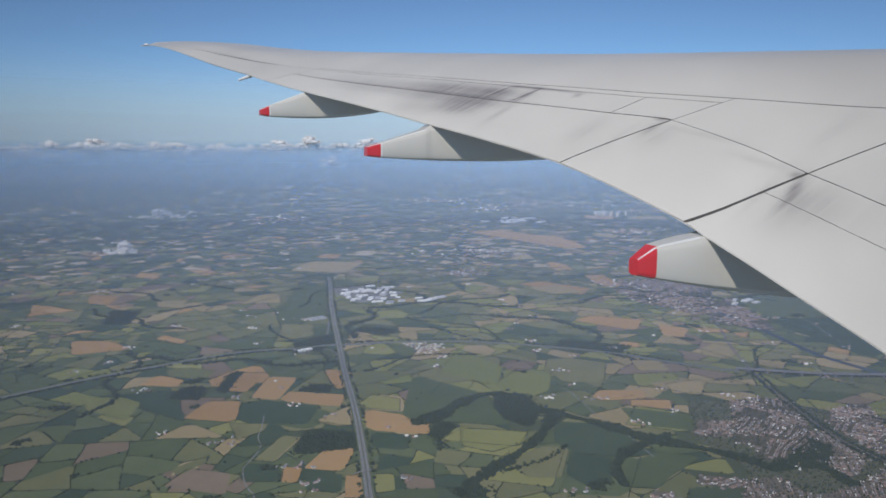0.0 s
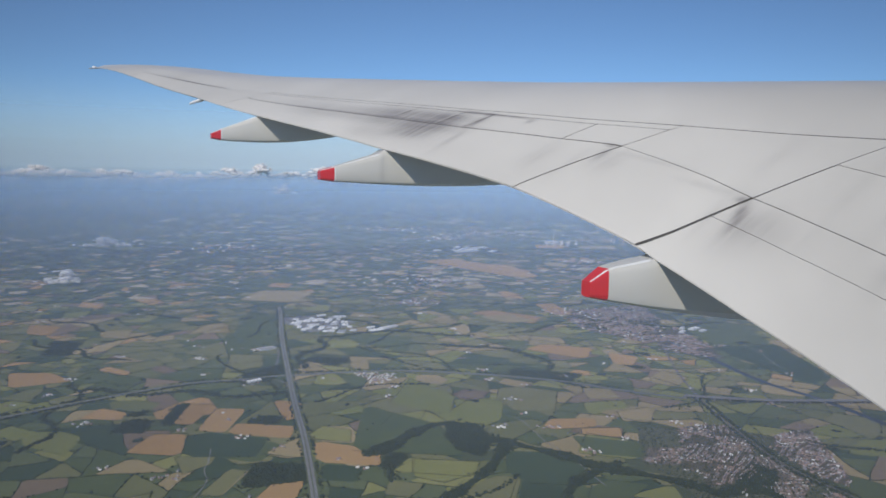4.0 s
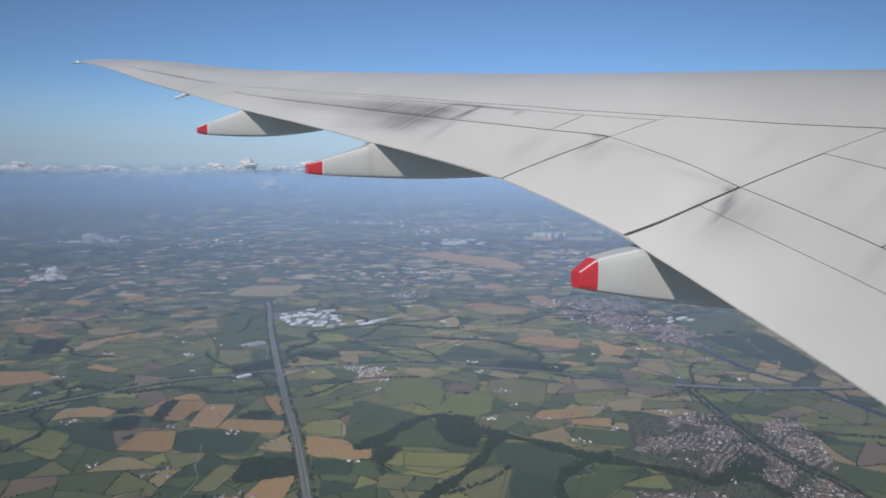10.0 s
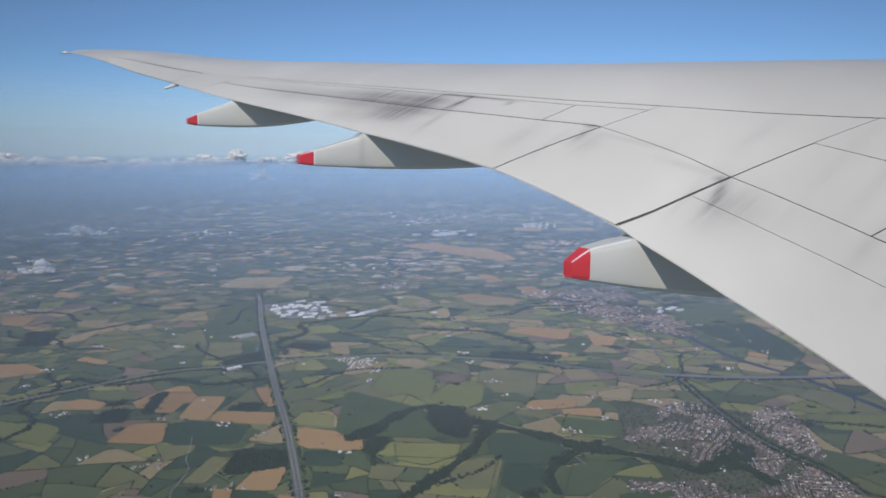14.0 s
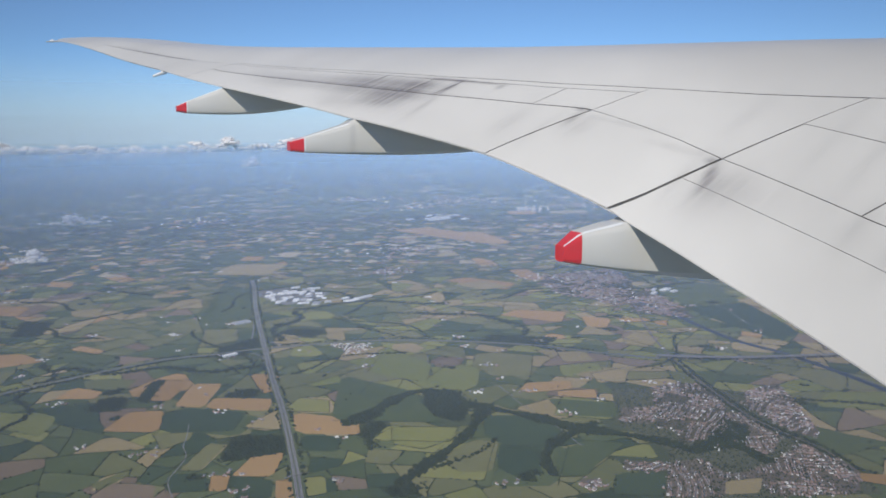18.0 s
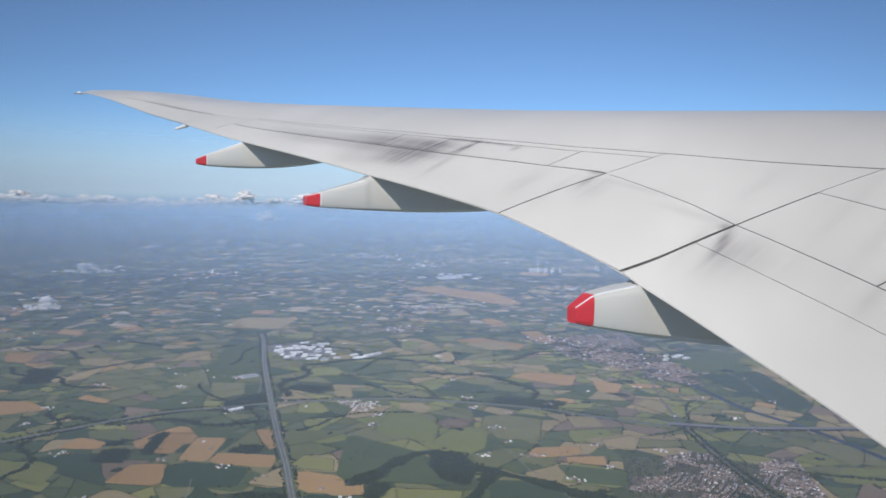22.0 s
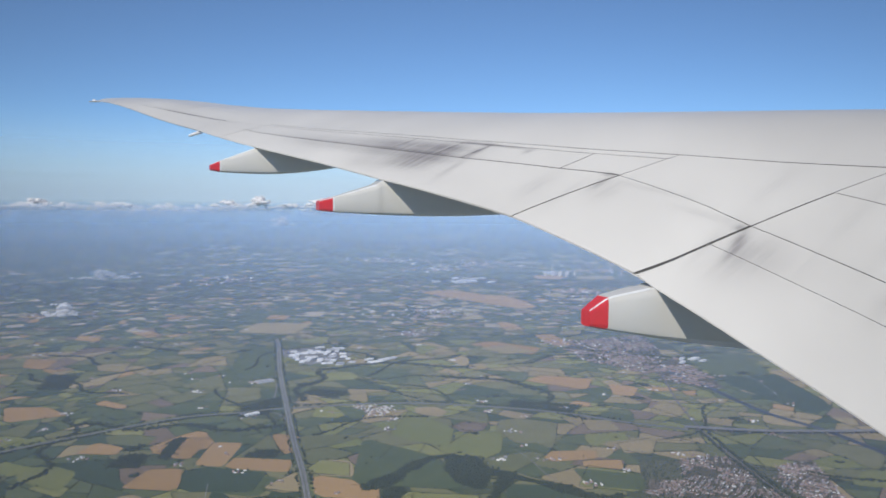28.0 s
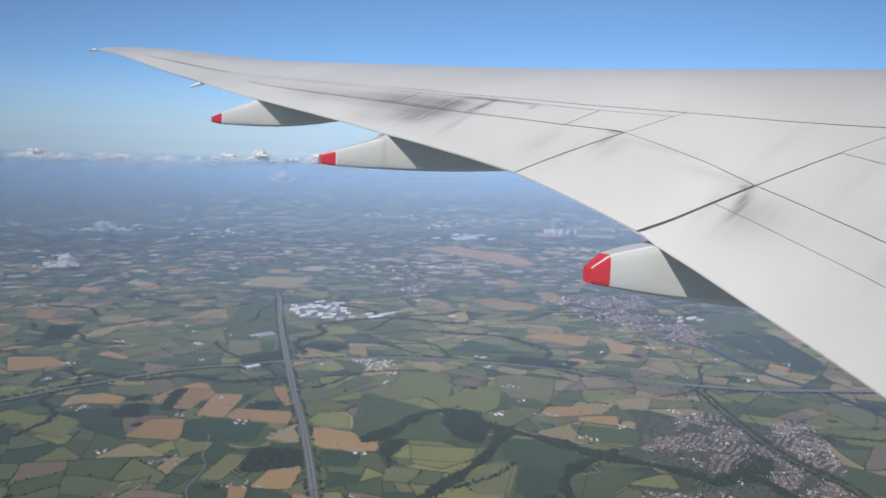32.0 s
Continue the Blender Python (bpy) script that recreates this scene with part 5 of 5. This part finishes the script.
def wing_panel(name, o_in, o_out, c_low, c_high, lean_in=0.0, lean_out=0.0, gap=0.012, nu=14, nv=8, gap_in=0.0, gap_out=0.0):
    """A skin panel between two chord lines; its ends lean outboard by lean metres a chord."""
    aft = not callable(c_low) and c_low == 0
    low = c_low if callable(c_low) else (lambda o: c_low)
    high = c_high if callable(c_high) else (lambda o: c_high)

    def at(u, v):
        o = o_in + (o_out - o_in) * u
        a, b = low(o), high(o)
        for _ in range(3):
            c = a + (b - a) * v
            oi, oo = o_in + lean_in * c, o_out + lean_out * c
            o = oi + (oo - oi) * u
            a, b = low(o), high(o)
        return upper(o, a + (b - a) * v)

    wide = max((at(1, 0.5) - at(0, 0.5)).length, 0.05)
    u0, u1 = (gap_in or gap) / wide, 1 - (gap_out or gap) / wide
    dv = gap / max((at(0.5, 1) - at(0.5, 0)).length, 0.05)
    verts, faces = [], []
    for i in range(nu + 1):
        for j in range(nv + 1):
            p = at(u0 + (u1 - u0) * i / nu, dv + (1 - 2 * dv) * j / nv)
            verts.append((p.x, p.y, p.z))
    row = nv + 1
    for i in range(nu):
        for j in range(nv):
            k = i * row + j
            faces.append((k, k + 1, k + row + 1, k + row))
    rim = [i * row for i in range(nu + 1)] + [nu * row + j for j in range(1, row)] + [i * row + nv for i in range(nu - 1, -1, -1)] + [j for j in range(nv - 1, 0, -1)]
    base, m = len(verts), len(rim)
    verts += [(verts[k][0], verts[k][1], verts[k][2] - 0.0008) for k in rim]
    verts += [(verts[k][0], verts[k][1], verts[k][2] - (0.012 if aft and k % row == 0 else 0.03)) for k in rim]
    for i in range(m):
        j = (i + 1) % m
        faces.append((base + i, base + j, base + m + j, base + m + i))
    bm = bmesh.new()
    bv = [bm.verts.new(p) for p in verts]
    for f in faces:
        bm.faces.new([bv[k] for k in f])
    for k, f in enumerate(bm.faces):
        f.smooth, f.material_index = k < nu * nv, int(k >= nu * nv and not (aft and k < nu * nv + nu))
    me = bpy.data.meshes.new(name)
    bm.normal_update()
    for f in bm.faces:
        if f.material_index == 0 and f.normal.z < 0:
            f.normal_flip()
    bm.to_mesh(me)
    bm.free()
    me.materials.append(MAT_WING)
    me.materials.append(MAT_GAP)
    ob = new(name, me)
    ob.parent = wing
    ob.matrix_parent_inverse = wing.matrix_basis.inverted()
    return ob


# the structure beneath the panels
nu, nv = 70, 26
verts, faces = [], []
for i in range(nu + 1):
    o = 1.5 + (TIP - 1.5) * i / nu
    for j in range(nv + 1):
        p = upper(o, j / nv)
        verts.append((p.x + (0.07 if j == 0 else 0), p.y, p.z - (0.012 if j == 0 else 0.028)))
    for j in range(nv, -1, -1):
        p = lower(o, j / nv)
        verts.append((p.x + (0.07 if j == 0 else 0), p.y, p.z))
row = 2 * (nv + 1)
for i in range(nu):
    for j in range(row):
        a, b = i * row + j, i * row + (j + 1) % row
        faces.append((a, b, b + row, a + row))
linked("wing_box", verts, faces, MAT_GAP, wing, True)
verts, faces = [], []
for i in range(nu + 1):
    o = 1.5 + (TIP - 1.5) * i / nu
    for j in range(nv + 1):
        p = lower(o, j / nv)
        verts.append((p.x, p.y, p.z - (0.006 if j else -0.003)))
for i in range(nu):
    for j in range(nv):
        a = i * (nv + 1) + j
        faces.append((a, a + 1, a + nv + 2, a + nv + 1))
linked("lower_skin", verts, faces, MAT_WING, wing, True)

LEAN_A, LEAN_B = -4.3, -3.1                    # the slanting ends of the flaperon
A0, B0 = 7.40, 9.27
LEAN_S = -1.4                                  # the ends of the outer spoilers
mid_line = lambda o: 0.058 + 0.0045 * o
rear_line = lambda o: hinge(o) + 0.100
ail_line = lambda o: 0.208 - (o - 17.15) * 0.0155
fore_line = lambda o: seam(o) - 0.018
spar_line = lambda o: seam(o) + 0.004
wing_panel("inboard_flap", 1.6, A0, 0.0, mid_line, 0, LEAN_A, 0.0025, 24, 6, 0, 0.022)
wing_panel("flap_shroud", 1.6, A0, mid_line, hinge, 0, LEAN_A, 0.0045, 24, 5, 0, 0.020)
wing_panel("spoiler", 1.6, 5.75, hinge, rear_line, 0, LEAN_A, 0.009, 20, 6)
wing_panel("spoiler", 5.75, A0, hinge, rear_line, LEAN_A, LEAN_A, 0.007, 12, 6, 0, 0.014)
wing_panel("fixed_panel", 1.6, 6.1, rear_line, seam, 0, LEAN_A, 0.005, 24, 5)
wing_panel("fixed_panel", 6.1, A0, rear_line, seam, LEAN_A, LEAN_A, 0.005, 24, 5)
wing_panel("flaperon", A0, B0, 0.0, hinge, LEAN_A, LEAN_B, 0.0065, 18, 12, 0.020, 0.013)
wing_panel("fixed_panel", A0, B0, hinge, seam, LEAN_A, LEAN_B, 0.0055, 16, 8, 0.007, 0.006)
wing_panel("outboard_flap", B0, 17.4, 0.0, hinge, LEAN_B, LEAN_S, 0.010, 44, 8, 0.012)
ends = (B0, 9.79, 11.46, 12.02, 13.05, 17.4)
for k in range(5):
    wing_panel("spoiler", ends[k], ends[k + 1], hinge, fore_line, LEAN_B if k == 0 else LEAN_S, LEAN_S, 0.008, 16, 6)
wing_panel("spar_strip", B0, 17.4, fore_line, seam, LEAN_B, LEAN_S, 0.004, 40, 2)
wing_panel("flap_end", 17.4, 18.5, 0.0, ail_line, LEAN_S, 0, 0.003, 10, 8)
wing_panel("aileron", 18.5, 22.2, 0.0, ail_line, 0, 0, 0.014, 24, 8, 0.004, 0.004)
wing_panel("aileron_shroud", 17.4, 22.2, ail_line, spar_line, LEAN_S, 0, 0.003, 24, 3)
wing_panel("tip_fairing", 22.2, TIP - 0.02, 0.0, spar_line, 0, 0, 0.004, 16, 6)
wing_panel("main_skin", 1.6, TIP - 0.02, seam, 0.87, 0, 0, 0.009, 80, 24)
slats = (1.6, 6.4, 10.2, 13.9, 17.6, 21.2, TIP - 0.02)
for k in range(6):
    wing_panel("leading_edge_slat", slats[k], slats[k + 1], 0.87, 1.0, 0, 0, 0.008, 14, 8)


def loft(rings):
    """Closed skin over rings of as many points each, capped at both ends."""
    bm = bmesh.new()
    vs = [[bm.verts.new(p) for p in r] for r in rings]
    n = len(rings[0])
    for a, b in zip(vs, vs[1:]):
        for k in range(n):
            bm.faces.new((a[k], a[(k + 1) % n], b[(k + 1) % n], b[k]))
    bm.faces.new(list(reversed(vs[0])))
    bm.faces.new(vs[-1])
    return bm


def fairing(o, width, tail, cap, nose, z_tail, z_cap, z_apex, apex, z_low, belly, joint=0.0):
    """A canoe fairing for a flap track: flat-topped, keeled, tapering aft to a red cap."""
    def ring(x):
        if x <= cap:
            t = (x - tail) / (cap - tail)
            top, low = z_tail[0] + (z_cap[0] - z_tail[0]) * t, z_tail[1] + (z_cap[1] - z_tail[1]) * t
            w = width * (0.48 + 0.20 * t)
        else:
            t = min(1.0, (x - cap) / (apex - cap))
            top = z_cap[0] + (z_apex - z_cap[0]) * t
            w = width * (0.68 + 0.32 * math.sin(t * math.pi / 2))
            s = (x - cap) / (nose - cap)
            low = z_cap[1] + (z_low - z_cap[1]) * s - belly * math.sin(math.pi * min(1, s)) * 0.9
            if x > apex:
                k = (x - apex) / (nose - apex)
                c = min(0.9, max(0.0, (x - trailing(o)) / (leading(o) - trailing(o))))
                top = lower(o, c).z - EYE_HEIGHT + 0.02
                low = min(low, top - 0.03)
                w = width * (1 - 0.75 * k * k)
        h, m = top - low, w * 0.5
        prof = [(-m * 0.80, top), (-m * 0.93, top - h * 0.06), (-m, top - h * 0.2), (-m * 0.99, low + h * 0.18), (-m * 0.88, low + h * 0.06), (-m * 0.4, low),
                (m * 0.4, low), (m * 0.88, low + h * 0.06), (m * 0.99, low + h * 0.18), (m, top - h * 0.2), (m * 0.93, top - h * 0.06), (m * 0.80, top)]
        return [(x, o + m + (width * 0.5 - m) * 0.3 + dy, EYE_HEIGHT + z) for dy, z in prof]

    cuts = [cap + (nose - cap) * (k / 26) for k in range(27)]
    body = part("flap_track_fairing", loft([ring(x) for x in cuts]), MAT_FAIRING, wing, "grey canoe fairing under the flap")
    body.data.polygons.foreach_set("use_smooth", [True] * len(body.data.polygons))
    body.data.set_sharp_from_angle(angle=radians(34))
    red = part("tail_cap", loft([ring(tail + (cap - 0.004 - tail) * k / 5) for k in range(6)]), MAT_RED, body, "glossy red tail cap")
    if joint:
        mid = Vector(ring(cap)[0]).lerp(Vector(ring(cap)[6]), 0.5)
        grown = lambda x: [(q[0], mid.y + (q[1] - mid.y) * 1.02, mid.z + (q[2] - mid.z) * 1.02) for q in ring(x)]
        part("joint_strip", loft([grown(cap - 0.002), grown(cap + joint)]), MAT_TRIM, body, "white strip round the cap joint")
    # highlight along the upper edge, put in as a thin white-painted strip
    bm = bmesh.new()
    edge = []
    for k in range(9):
        x = tail + (apex - tail) * k / 8
        a = Vector(ring(x)[0])
        b = a.lerp(Vector(ring(x)[1]), 0.55)
        edge.append((a + Vector((0, -0.003, 0.003)), b + Vector((0, -0.006, 0.001))))
    vs = [[bm.verts.new(p) for p in (a, b, b + Vector((0, 0.004, -0.004)), a + Vector((0, 0.004, -0.004)))] for a, b in edge]
    for p, q in zip(vs, vs[1:]):
        for k in range(4):
            bm.faces.new((p[k], p[(k + 1) % 4], q[(k + 1) % 4], q[k]))
    part("edge_trim", bm, MAT_TRIM, body, "highlight of the upper edge, made as a white strip")
    return body


fairing(7.10, 0.36, 4.86, 5.10, 7.7, (-1.206, -1.385), (-1.068, -1.440), -0.985, 5.66, -1.86, 0.035)
fairing(11.9, 0.40, 3.06, 3.285, 6.9, (-0.04, -0.185), (0.02, -0.213), 0.255, 4.08, -0.22, 0.07, 0.022)
fairing(15.9, 0.38, 1.90, 2.085, 4.9, (0.65, 0.545), (0.735, 0.515), 1.0, 2.76, 0.74, 0.12, 0.022)

# ---- small fittings ----
bm = bmesh.new()
rings = []
for k in range(7):
    t = k / 6
    c = Vector((1.732 + 0.30 * t, 18.4, EYE_HEIGHT + 1.385 + 0.115 * t))
    r = 0.028 + 0.022 * t
    rings.append([(c.x, c.y + r * math.cos(a * math.pi / 5), c.z + r * math.sin(a * math.pi / 5)) for a in range(10)])
part("fuel_jettison_mast", loft(rings), MAT_TRIM, wing, "short white fuel jettison pipe")
p = upper(TIP - 0.04, 0.2)
bm = bmesh.new()
bmesh.ops.create_uvsphere(bm, u_segments=12, v_segments=8, radius=0.045, matrix=Matrix.Translation(p) @ Matrix.Diagonal((1.5, 1.0, 0.9, 1)))
part("navigation_light", bm, MAT_LENS, wing, "small clear light at the wing tip", True)
